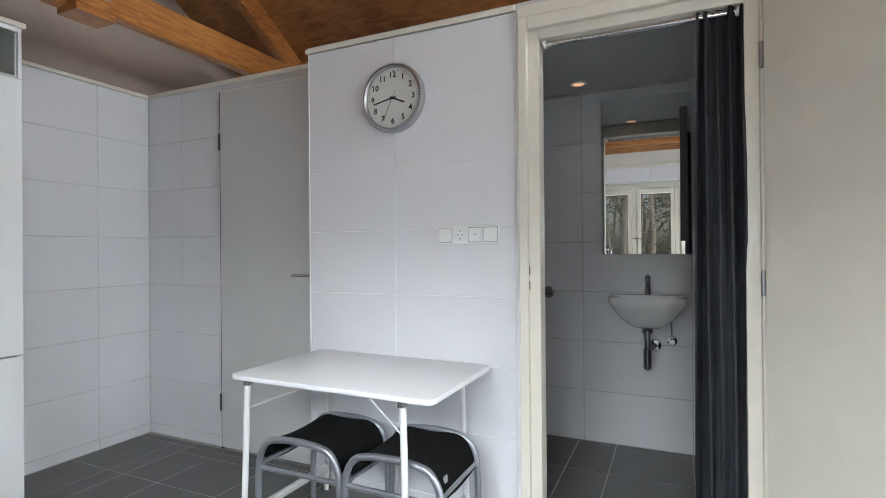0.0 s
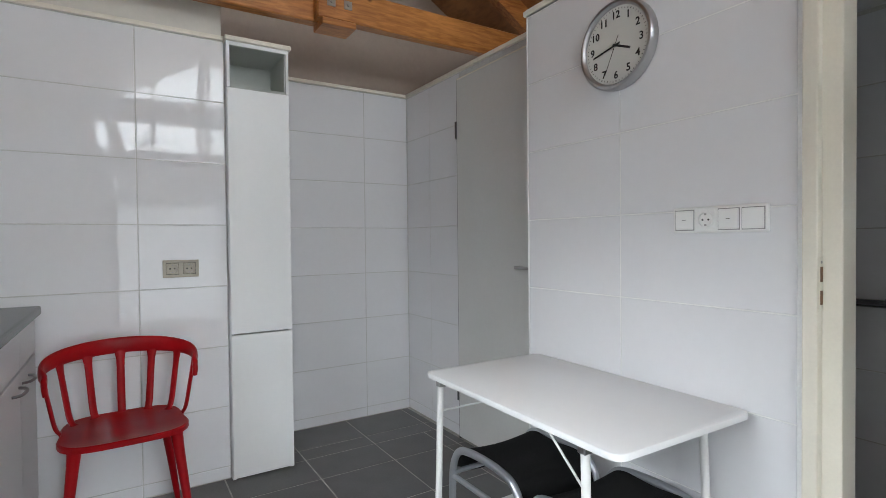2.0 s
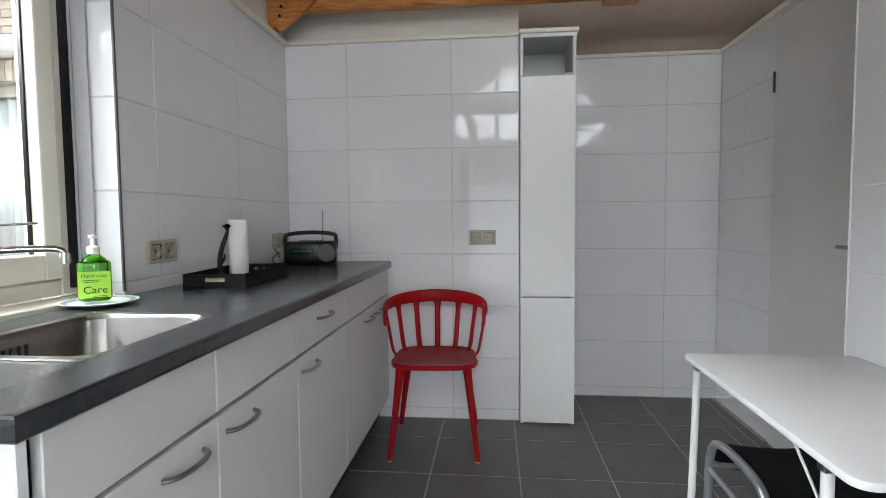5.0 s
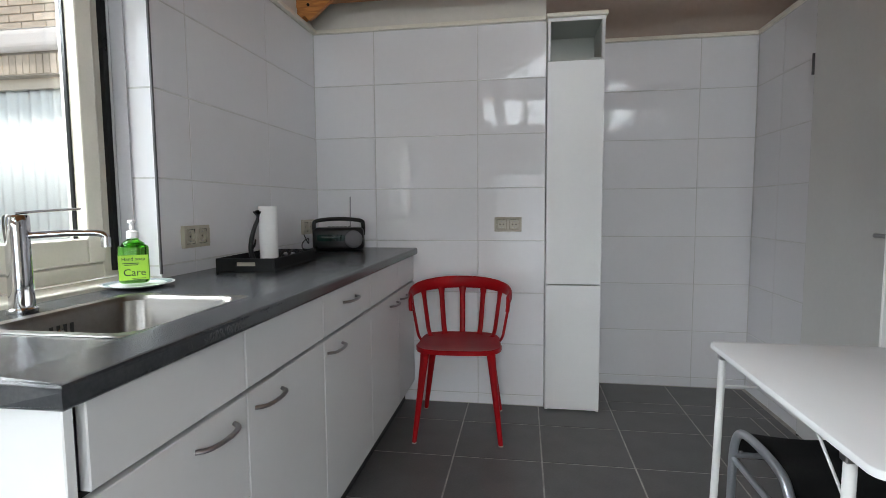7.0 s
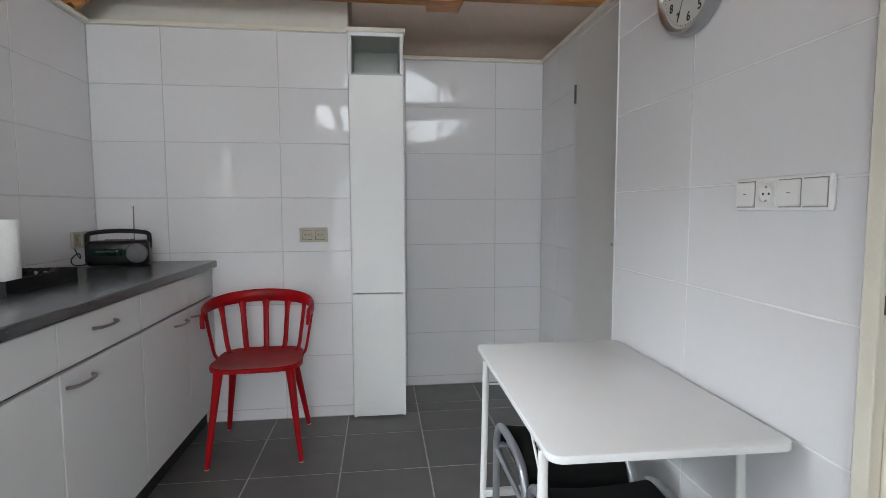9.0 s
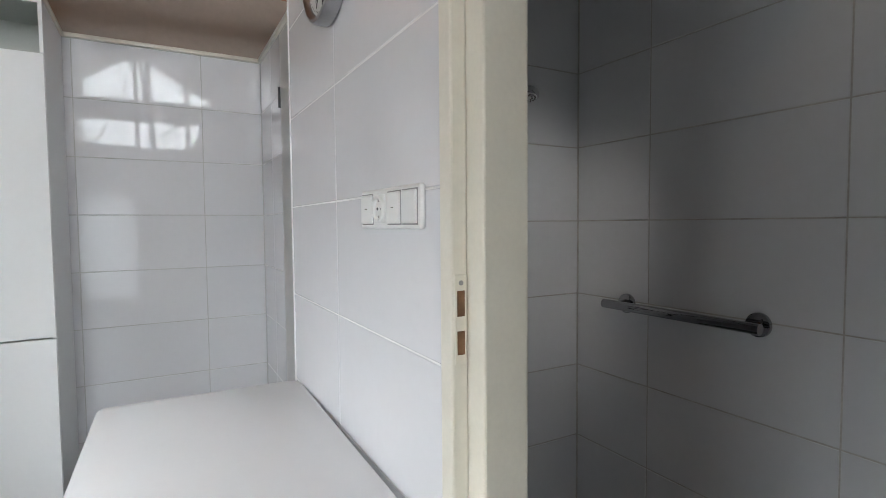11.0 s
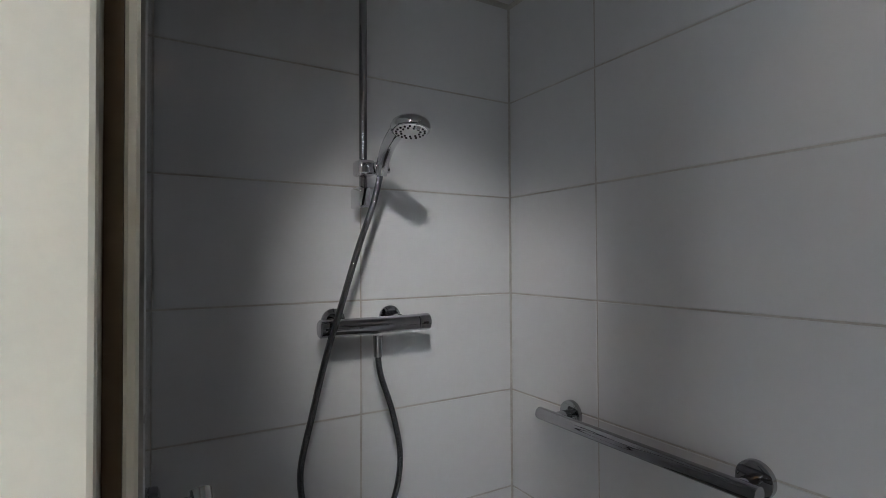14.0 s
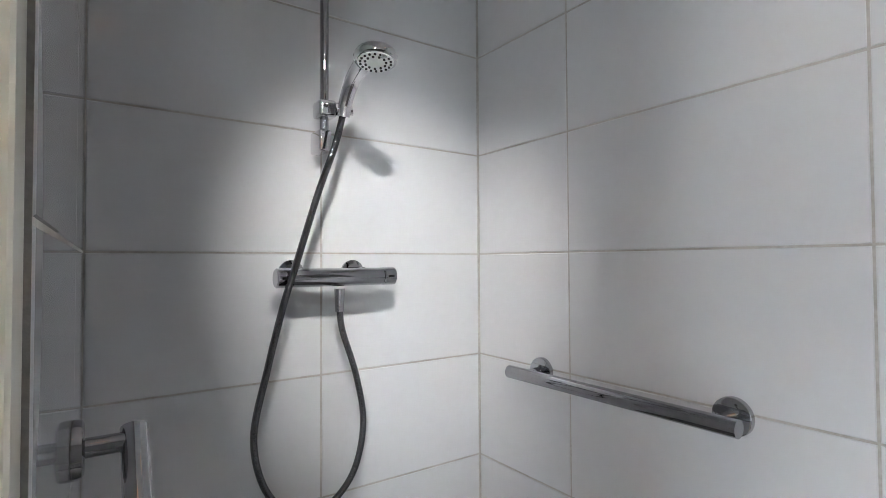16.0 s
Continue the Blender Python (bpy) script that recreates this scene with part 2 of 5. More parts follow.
def part(name, bm, mat, parent=None, label="", smooth=False):
    me = bpy.data.meshes.new(name)
    bmesh.ops.recalc_face_normals(bm, faces=bm.faces[:])
    bm.to_mesh(me)
    bm.free()
    me.materials.append(mat)
    if smooth:
        me.shade_smooth()
        me.set_sharp_from_angle(angle=radians(40))
    ob = new(name, me)
    ob.parent = parent
    if label:
        ob["label"] = label
    return ob


def block(x0, x1, y0, y1, z0, z1, bevel=0.0, seg=1, bm=None):
    mine = bmesh.new()
    v = [mine.verts.new((x, y, z)) for x in (x0, x1) for y in (y0, y1) for z in (z0, z1)]
    for f in ((0, 1, 3, 2), (4, 6, 7, 5), (0, 4, 5, 1), (2, 3, 7, 6), (0, 2, 6, 4), (1, 5, 7, 3)):
        mine.faces.new([v[i] for i in f])
    if bevel:
        bmesh.ops.bevel(mine, geom=mine.edges[:], offset=bevel, segments=seg, profile=0.5, affect='EDGES')
    return merged(bm, mine)


def merged(bm, mine):
    if bm is None:
        return mine
    me = bpy.data.meshes.new("scratch")
    mine.to_mesh(me)
    mine.free()
    bm.from_mesh(me)
    bpy.data.meshes.remove(me)
    return bm


def rod(p0, p1, r, r2=None, seg=16, bm=None):
    p0, p1 = Vector(p0), Vector(p1)
    mine = bmesh.new()
    d = p1 - p0
    m = Matrix.Translation((p0 + p1) / 2) @ d.to_track_quat('Z', 'Y').to_matrix().to_4x4()
    bmesh.ops.create_cone(mine, cap_ends=True, segments=seg, radius1=r, radius2=r if r2 is None else r2, depth=d.length, matrix=m)
    return merged(bm, mine)


def curve_points(points, steps=6, closed=False):
    """A smooth line through a few points."""
    p = [Vector(q) for q in points]
    out = []
    n = len(p)
    for i in range(n if closed else n - 1):
        a, b = p[i], p[(i + 1) % n]
        before = p[i - 1] if (i or closed) else a
        after = p[(i + 2) % n] if (i + 2 < n or closed) else b
        for k in range(steps):
            t = k / steps
            out.append(0.5 * (2 * a + (b - before) * t + (2 * before - 5 * a + 4 * b - after) * t * t
                              + (3 * a - before - 3 * b + after) * t ** 3))
    if not closed:
        out.append(p[-1])
    return out


def tube(points, r, seg=10, bm=None, flat=1.0, closed=False, ends=None, up=(0, 0, 1)):
    """A round (or flattened) tube along a line; ends: radii that taper from first to last."""
    pts = [Vector(q) for q in points]
    mine = bmesh.new()
    rings = []
    n = len(pts)
    side = None
    for i, p in enumerate(pts):
        a = pts[(i - 1) % n] if (i or closed) else p
        b = pts[(i + 1) % n] if (i + 1 < n or closed) else p
        d = (b - a).normalized()
        ref = Vector(up) if side is None else side.cross(d) if abs(side.dot(d)) < 0.99 else Vector(up)
        if side is None and abs(d.dot(ref)) > 0.95:
            ref = Vector((1, 0, 0)) if abs(d.x) < 0.9 else Vector((0, 1, 0))
        s = d.cross(ref).normalized() if side is None else (side - d * side.dot(d)).normalized()
        side = s
        u = s.cross(d).normalized()
        k = r if ends is None else ends[0] + (ends[1] - ends[0]) * i / (n - 1)
        rings.append([mine.verts.new(p + s * (k * math.cos(2 * math.pi * j / seg)) + u * (k * flat * math.sin(2 * math.pi * j / seg)))
                      for j in range(seg)])
    for i in range(n if closed else n - 1):
        q0, q1 = rings[i], rings[(i + 1) % n]
        for j in range(seg):
            mine.faces.new((q0[j], q0[(j + 1) % seg], q1[(j + 1) % seg], q1[j]))
    if not closed:
        mine.faces.new(rings[0])
        mine.faces.new(rings[-1])
    return merged(bm, mine)


def lathe(profile, center, axis='z', seg=32, bm=None, ring_shape=False):
    """Turns a list of (radius, height) round an axis through center."""
    mine = bmesh.new()
    rings = []
    for r, h in profile:
        ring = []
        for j in range(seg):
            c, s = r * math.cos(2 * math.pi * j / seg), r * math.sin(2 * math.pi * j / seg)
            q = (c, s, h) if axis == 'z' else (h, c, s) if axis == 'x' else (c, h, s)
            ring.append(mine.verts.new(Vector(center) + Vector(q)))
        rings.append(ring)
    for a, b in zip(rings, rings[1:]):
        for j in range(seg):
            mine.faces.new((a[j], a[(j + 1) % seg], b[(j + 1) % seg], b[j]))
    if ring_shape:
        for j in range(seg):
            mine.faces.new((rings[-1][j], rings[-1][(j + 1) % seg], rings[0][(j + 1) % seg], rings[0][j]))
    else:
        mine.faces.new(rings[0])
        mine.faces.new(rings[-1])
    return merged(bm, mine)


def slab(outline, z0, z1, bevel=0.0, seg=2, bm=None):
    """An upright prism over a flat outline."""
    mine = bmesh.new()
    f = mine.faces.new([mine.verts.new((x, y, z0)) for x, y in outline])
    r = bmesh.ops.extrude_face_region(mine, geom=[f])
    bmesh.ops.translate(mine, vec=(0, 0, z1 - z0), verts=[e for e in r["geom"] if isinstance(e, bmesh.types.BMVert)])
    if bevel:
        sharp = [e for e in mine.edges if abs(e.verts[0].co.z - e.verts[1].co.z) < 1e-6]
        bmesh.ops.bevel(mine, geom=sharp, offset=bevel, segments=seg, profile=0.5, affect='EDGES')
    return merged(bm, mine)


def rounded(x0, x1, y0, y1, r, n=6):
    out = []
    for cx, cy, a in ((x1 - r, y1 - r, 0), (x0 + r, y1 - r, 90), (x0 + r, y0 + r, 180), (x1 - r, y0 + r, 270)):
        for k in range(n + 1):
            t = radians(a + 90 * k / n)
            out.append((cx + r * math.cos(t), cy + r * math.sin(t)))
    return out


def writing(name, words, size, m, mat, parent, depth=0.0005, weight=0.0):
    c = bpy.data.curves.new(name, 'FONT')
    c.body, c.size, c.align_x, c.align_y, c.extrude = words, size, 'CENTER', 'CENTER', depth
    c.resolution_u, c.offset = 3, weight
    tmp = new(name, c)
    me = bpy.data.meshes.new_from_object(tmp.evaluated_get(bpy.context.evaluated_depsgraph_get()))
    bpy.data.objects.remove(tmp)
    bpy.data.curves.remove(c)
    me.materials.clear()
    me.materials.append(mat)
    ob = new(name, me)
    ob.parent = parent
    ob.matrix_basis = m
    return ob


def wall_piece(name, label, boxes, mat, category="wall"):
    bm = bmesh.new()
    for b in boxes:
        block(*b, bm=bm)
    ob = part(name, bm, mat)
    return tagged(ob, label, category, kind="structure")


tile_meshes = {}


def piece_mesh(name, w, h, d, edge, mat):
    """One bevelled tile, its front at +z of its own frame; alike tiles share it."""
    key = (name, round(w, 4), round(h, 4), d, mat.name)
    if key not in tile_meshes:
        me = bpy.data.meshes.new(name)
        a, b = w / 2, h / 2
        v = [(-a, -b, -d), (a, -b, -d), (a, b, -d), (-a, b, -d), (-a, -b, -edge), (a, -b, -edge), (a, b, -edge), (-a, b, -edge),
             (-a + edge, -b + edge, 0), (a - edge, -b + edge, 0), (a - edge, b - edge, 0), (-a + edge, b - edge, 0)]
        f = [(8, 9, 10, 11)]
        for i in range(4):
            j = (i + 1) % 4
            f += [(i, j, 4 + j, 4 + i), (4 + i, 4 + j, 8 + j, 8 + i)]
        me.from_pydata(v, [], f)
        me.materials.append(mat)
        tile_meshes[key] = me
    return tile_meshes[key]


def spans(lo, hi, joint, pitch):
    cuts = [lo]
    k = math.floor((lo - joint) / pitch) + 1
    while joint + k * pitch < hi - 0.012:
        if joint + k * pitch > lo + 0.012:
            cuts.append(joint + k * pitch)
        k += 1
    cuts.append(hi)
    return list(zip(cuts, cuts[1:]))


def lay(parent, name, facing, plane, us, vs, hole=None, gap=0.0036, depth=0.005, edge=0.0018, mat=None, tilt=0.0):
    """Tiles on the plane x, y or z = plane; facing: '+x', '-x', '+y', '-y' or '+z'. hole: (u0, u1, v0, v1) left out."""
    rng = random.Random(len(tile_meshes) + int(plane * 1000))
    for u0, u1 in us:
        for v0, v1 in vs:
            cells = [(u0, u1, v0, v1)]
            if hole:
                a, b, c, d = hole
                if u1 > a and u0 < b and v1 > c and v0 < d:
                    cells = [q for q in ((u0, min(u1, a), v0, v1), (max(u0, b), u1, v0, v1),
                                         (max(u0, a), min(u1, b), v0, min(v1, c)), (max(u0, a), min(u1, b), max(v0, d), v1))
                             if q[1] - q[0] > 0.015 and q[3] - q[2] > 0.015]
            for a, b, c, d in cells:
                ob = new(name, piece_mesh(name, b - a - gap, d - c - gap, depth, edge, mat))
                u, v = (a + b) / 2, (c + d) / 2
                jx, jy = rng.uniform(-tilt, tilt), rng.uniform(-tilt, tilt)
                turn = {'+x': pose(plane, u, v, 90, 0, 90), '-x': pose(plane, u, v, 90, 0, -90), '+y': pose(u, plane, v, 90, 0, 180),
                        '-y': pose(u, plane, v, 90, 0, 0), '+z': pose(u, v, plane)}[facing]
                ob.parent = parent
                ob.matrix_basis = turn @ pose(0, 0, 0, jx, jy, 0)


# ---- large structure ----
TOP = 2.178           # top of the tiled walls
RIDGE_X, RIDGE_Z, SLOPE = 1.87, 3.55, 0.62
WIN_Y0, WIN_Y1, WIN_Z0, WIN_Z1 = -0.35, 1.63, 0.935, 2.0
BATH_CEIL = 2.14


def roof_z(x):
    return RIDGE_Z - SLOPE * abs(x - RIDGE_X)


floor = wall_piece("floor", "dark grey square ceramic tile floor with pale joints", [(-0.1, 2.47, -1.2, 3.5, -0.12, -0.0015),
                   (2.47, 2.66, -0.3, 0.95, -0.12, -0.0015), (2.47, 2.66, 1.9, 3.5, -0.12, -0.0015), (2.66, 3.7, -0.45, 1.9, -0.12, -0.0015),
                   (2.56, 2.66, 0.95, 1.9, -0.12, -0.0015)], FLOOR_GROUT, "floor")
wall_west = wall_piece("wall_west", "white glazed tile wall with a window over the sink", [
    (-0.30, -0.0015, WIN_Y1, 3.55, 0, 2.18), (-0.30, -0.0015, -1.2, WIN_Y1, 0, WIN_Z0 - 0.04),
    (-0.30, -0.0015, -1.2, WIN_Y0, WIN_Z0 - 0.04, 2.18), (-0.30, -0.0015, WIN_Y0, WIN_Y1, WIN_Z1, 2.18)], GROUT)
wall_west_upper = wall_piece("wall_west_upper", "cream plaster strip above the tiles under the eaves",
                             [(-0.30, -0.03, -1.2, 3.55, 2.18, 2.47)], PLASTER)
wall_north = wall_piece("wall_north", "white glazed tile wall behind the red chair", [(-0.0015, 1.352, 3.0015, 3.12, 0, 2.18)], GROUT)
wall_north_upper = wall_piece("wall_north_upper", "cream plaster gable wall above the tiles", [(-0.03, 1.35, 3.06, 3.16, 2.18, 3.3)], PLASTER)
wall_alcove = wall_piece("wall_alcove", "white glazed tile wall at the back of the alcove", [(1.352, 2.80, 3.4615, 3.6, 0, 2.18)], GROUT)
wall_alcove_upper = wall_piece("wall_alcove_upper", "taupe painted gable board above the alcove",
                               [(1.352, 4.1, 3.50, 3.6, 2.18, 3.6), (1.3, 1.352, 3.16, 3.6, 2.18, 3.6)], TAUPE)
wall_store = wall_piece("wall_store", "white tiled wall beside a flush grey door", [
    (2.6215, 2.74, 2.80, 3.46, 0, 2.18), (2.6215, 2.74, 2.02, 2.80, 2.135, 2.18), (2.70, 2.74, 2.02, 2.80, 0, 2.135)], GROUT)
wall_clock = wall_piece("wall_clock", "white glazed tile partition with the clock and switches", [
    (2.4685, 2.575, 0.92, 1.81, 0, 2.18), (2.4685, 2.5845, -1.2, 0.0, 0, 2.18), (2.4685, 2.5845, 0.0, 0.92, 2.14, 2.18),
    (2.4685, 2.74, 1.81, 2.018, 0, 2.18)], GROUT_PALE)
wall_bath_north = wall_piece("wall_bath_north", "tiled shower wall with stained grout", [(2.5585, 3.72, 1.8015, 1.95, 0, BATH_CEIL)], GROUT_BATH)
wall_bath_east = wall_piece("wall_bath_east", "tiled bathroom wall with basin and grab rail", [(3.5915, 3.72, -0.45, 1.80, 0, BATH_CEIL)], GROUT_BATH)
wall_bath_south = wall_piece("wall_bath_south", "tiled bathroom wall", [(2.5585, 3.72, -0.55, -0.40, 0, BATH_CEIL)], GROUT_BATH)
ceiling_bath = wall_piece("ceiling_bathroom", "grey painted flat bathroom ceiling", [(2.46, 3.8, -0.55, 2.02, BATH_CEIL + 0.04, BATH_CEIL + 0.07),
                          (2.5585, 3.72, -0.55, 1.95, BATH_CEIL, BATH_CEIL + 0.04)], WHITE_CEIL, "ceiling")

# south gable: wall with two bands of glass that follow the roof, and a glazed front below
wall_south = wall_piece("wall_south", "cream plaster gable wall with wide glazing and high windows", [
    (-0.30, 0.12, -1.32, -1.2, 0, 2.26), (2.40, 3.9, -1.32, -1.2, 0, 2.26), (0.12, 2.40, -1.32, -1.2, 1.80, 2.26), (0.12, 2.40, -1.32, -1.2, 0, 0.18),
    (-0.30, 0.66, -1.32, -1.2, 2.26, 2.75), (3.05, 4.1, -1.32, -1.2, 2.26, 2.8), (0.66, 3.05, -1.32, -1.2, 2.60, 2.87)], PLASTER)
wall_east_outer = wall_piece("wall_east_outer", "plain outer wall under the eaves", [(3.9, 4.1, -1.3, 3.6, 0, 2.5)], PLASTER)

# roof: plywood underside of both slopes, one mesh
bm = bmesh.new()
for side in (-1, 1):
    run = 2.35
    p = [(RIDGE_X, RIDGE_Z), (RIDGE_X + side * run, RIDGE_Z - SLOPE * run)]
    v = [bm.verts.new((x, y, z + up)) for x, z in p for y in (-1.6, 3.7) for up in (0, 0.12)]
    for f in ((0, 1, 3, 2), (4, 6, 7, 5), (0, 4, 5, 1), (2, 3, 7, 6), (0, 2, 6, 4), (1, 5, 7, 3)):
        bm.faces.new([v[i] for i in f])
ceiling = tagged(part("ceiling", bm, PLY), "brown plywood underside of a pitched roof", "ceiling", kind="structure")

# trims on top of the tiled walls
trim = thing("trim", "cream painted wooden strip capping the tiled walls", "trim", kind="structure")
for name, box in (("strip", (0.0, 0.028, -1.2, 2.99, TOP, TOP + 0.022)), ("strip", (0.0, 1.352, 2.985, 3.06, TOP, TOP + 0.022)),
                  ("strip", (1.66, 2.62, 3.445, 3.50, TOP, TOP + 0.022)), ("strip", (2.605, 2.74, 2.02, 3.445, TOP, TOP + 0.024)),
                  ("strip", (2.452, 2.74, 0.925, 2.032, TOP + 0.002, TOP + 0.026))):
    part(name, block(*box, bevel=0.004, seg=2), CREAM, trim)
part("corner_bead", block(2.463, 2.475, 2.0185, 2.0225, 0.02, TOP, bevel=0.001), WHITE_PLASTIC, trim, "white plastic tile corner bead")

# roof timbers
def bolt(x, y, z, axis, parent, r=0.022):
    d = {'y': (0, -1, 0), 'x': (-1, 0, 0)}[axis]
    bm = block(x - r, x + r, y - 0.003, y + 0.003, z - r, z + r, bevel=0.001)
    rod((x, y - 0.014, z), (x, y, z), 0.010, seg=6, bm=bm)
    return part("bolt", bm, SATIN, parent, "galvanised bolt on a square washer")


def tie_beam(y):
    t = thing("roof_truss", "pine roof truss with bolted tie beam and rafters", "roof truss", (0, y, 0), kind="structure", group="roof trusses")
    part("tie_beam", block(0.06, 1.98, -0.035, 0.035, 2.312, 2.48, bevel=0.006), PINE_X, t)
    part("tie_beam", block(1.76, 3.72, -0.105, -0.037, 2.316, 2.484, bevel=0.006), PINE_X, t)
    part("splice_block", block(1.78, 1.96, -0.12, 0.03, 2.28, 2.312, bevel=0.003), PINE_X, t)
    for x in (1.83, 1.92):
        bolt(x, -0.108, 2.40, 'y', t)
    for side in (-1, 1):
        xe = RIDGE_X + side * 1.95
        bm = bmesh.new()
        dz = 0.16
        v = [bm.verts.new((x, yy, roof_z(x) - 0.005 - d)) for x in (RIDGE_X, xe) for yy in (-0.03, 0.035) for d in (0, dz)]
        for f in ((0, 1, 3, 2), (4, 6, 7, 5), (0, 4, 5, 1), (2, 3, 7, 6), (0, 2, 6, 4), (1, 5, 7, 3)):
            bm.faces.new([v[i] for i in f])
        part("rafter", bm, PINE_X, t)
    bm = bmesh.new()
    out = [(-0.02, 2.40), (-0.02, 2.27), (0.05, 2.20), (0.09, 2.22), (0.30, 2.40), (0.30, 2.47), (-0.02, 2.47)]
    f = bm.faces.new([bm.verts.new((x, -0.06, z)) for x, z in out])
    r = bmesh.ops.extrude_face_region(bm, geom=[f])
    bmesh.ops.translate(bm, vec=(0, 0.024, 0), verts=[e for e in r["geom"] if isinstance(e, bmesh.types.BMVert)])
    part("gusset_plate", bm, PINE_X, t)
    for x, z in ((0.06, 2.33), (0.05, 2.28)):
        part("bolt_head", rod((x, -0.066, z), (x, -0.058, z), 0.008, seg=10), BLACK_MATTE, t)
    return t


tie_beam(2.885)
purlin = thing("purlin", "pine purlins running under the roof slope", "purlin", kind="structure")
for x in (0.10, 3.42):
    part("purlin_beam", block(x - 0.04, x + 0.04, -1.2, 3.5, 2.47 if x < 1 else 2.41, roof_z(x) - 0.02 if x < 1 else 2.575, bevel=0.005), PINE_Y, purlin)
part("ridge_beam", block(RIDGE_X - 0.04, RIDGE_X + 0.04, -1.2, 3.5, 3.36, 3.54, bevel=0.005), PINE_Y, purlin)

# high gable windows
def gable_window():
    t = thing("window_2", "high gable window with bare trees outside", "window", kind="structure")
    for x in (0.66, 1.25, 1.85, 2.45, 3.05):
        part("mullion", block(x - 0.025, x + 0.025, -1.29, -1.23, 2.26, 2.60, bevel=0.004), CREAM, t)
        if 1.1 < x < 2.6:
            part("mullion", block(x - 0.025, x + 0.025, -1.29, -1.23, 2.87, roof_z(x) - 0.03, bevel=0.004), CREAM, t)
    g = part("pane", block(0.68, 3.03, -1.263, -1.257, 2.27, 2.59), CLEAR, t)
    g.visible_shadow = False
    bm = bmesh.new()
    o = [(0.80, 2.87), (2.94, 2.87), (1.87, 3.53)]
    f = bm.faces.new([bm.verts.new((x, -1.26, z)) for x, z in o])
    r = bmesh.ops.extrude_face_region(bm, geom=[f])
    bmesh.ops.translate(bm, vec=(0, 0.006, 0), verts=[e for e in r["geom"] if isinstance(e, bmesh.types.BMVert)])
    g = part("pane", bm, CLEAR, t)
    g.visible_shadow = False


gable_window()


def glazed_front():
    t = thing("window_3", "wide glazed front with cream posts and garden beyond", "window", kind="structure")
    for x in (0.16, 2.36):
        part("post", block(x - 0.035, x + 0.035, -1.29, -1.23, 0.18, 1.80, bevel=0.004), CREAM, t)
    part("rail", block(0.125, 2.395, -1.229, -1.222, 0.18, 0.26, bevel=0.002), CREAM, t)
    part("rail", block(0.125, 2.395, -1.229, -1.222, 1.72, 1.80, bevel=0.002), CREAM, t)
    g = part("pane", block(0.13, 2.39, -1.268, -1.262, 0.19, 1.79), CLEAR, t)
    g.visible_shadow = False


glazed_front()


def sink_window():
    """Casement window in the west wall: fixed frame, three lights, one of them a sash with a stay."""
    t = thing("window_1", "cream painted wooden casement window over the sink", "window", kind="structure")
    xo, xi = -0.235, -0.165
    y0, y1, z0, z1 = WIN_Y0, WIN_Y1, WIN_Z0, WIN_Z1
    part("window_frame", block(xo, xi, y1 - 0.065, y1 - 0.002, z0, z1, bevel=0.004), CREAM, t)
    part("window_frame", block(xo, xi, y0 + 0.002, y0 + 0.06, z0, z1, bevel=0.004), CREAM, t)
    part("window_frame", block(xo, xi, y0 + 0.06, y1 - 0.065, z1 - 0.07, z1 - 0.002, bevel=0.004), CREAM, t)
    part("window_frame", block(xo, xi, y0 + 0.06, y1 - 0.065, z0, z0 + 0.05, bevel=0.004), CREAM, t)
    for y in (0.30, 0.80):
        part("mullion", block(xo, xi, y - 0.03, y + 0.03, z0 + 0.05, z1 - 0.07, bevel=0.004), CREAM, t)
    lights = ((0.83, y1 - 0.065), (0.33, 0.77), (y0 + 0.06, 0.27))
    for k, (a, b) in enumerate(lights):
        far, near = b - (0.071 if k == 0 else 0.048), a + 0.048
        s = part("sash", block(xo + 0.012, xi + 0.014, far, b - 0.004, z0 + 0.055, z1 - 0.075, bevel=0.006, seg=2), CREAM, t)
        part("sash", block(xo + 0.012, xi + 0.014, a + 0.004, near, z0 + 0.055, z1 - 0.075, bevel=0.006, seg=2), CREAM, t)
        part("sash", block(xo + 0.012, xi + 0.014, near, far, z0 + 0.055, z0 + 0.135, bevel=0.006, seg=2), CREAM, t)
        part("sash", block(xo + 0.012, xi + 0.014, near, far, z1 - 0.135, z1 - 0.075, bevel=0.006, seg=2), CREAM, t)
        part("glazing_seal", block(-0.199, -0.188, far - 0.007, far, z0 + 0.135, z1 - 0.135), BLACK, s, "black rubber seal")
        g = part("pane", block(-0.206, -0.200, near - 0.005, far + 0.005, z0 + 0.13, z1 - 0.13), CLEAR, t)
        g.visible_shadow = False
    part("dark_seal", block(xi, xi + 0.016, y1 - 0.034, y1 - 0.003, z0 + 0.02, z1 - 0.01), BLACK, t, "black rubber draught seal")
    part("cover_strip", block(-0.1385, -0.088, y1 - 0.013, y1 - 0.0056, z0 + 0.004, z1 - 0.002, bevel=0.002), ALU_STRIP, t, "grey plastic cover strip beside the reveal tiles")
    part("corner_bead", block(-0.0055, 0.0025, y1 - 0.0055, y1 + 0.0022, z0 + 0.004, z1 - 0.002, bevel=0.001), STRIP, t, "dark metal tile corner bead")
    part("edge_strip", block(xi + 0.016, xi + 0.026, y1 - 0.016, y1 - 0.002, z0 + 0.01, z1, bevel=0.002), ALU_STRIP, t, "grey plastic edge strip")
    part("window_sill", block(-0.165, -0.03, y0, y1 - 0.004, z0 - 0.04, z0 - 0.002, bevel=0.003), CREAM, t, "cream window board with a dark front joint")
    part("handle_stay", tube(curve_points([(-0.15, 0.80, 1.30), (-0.12, 0.80, 1.30), (-0.115, 0.72, 1.30)], 4), 0.008), SATIN, t, "metal casement fastener")
    return t


sink_window()


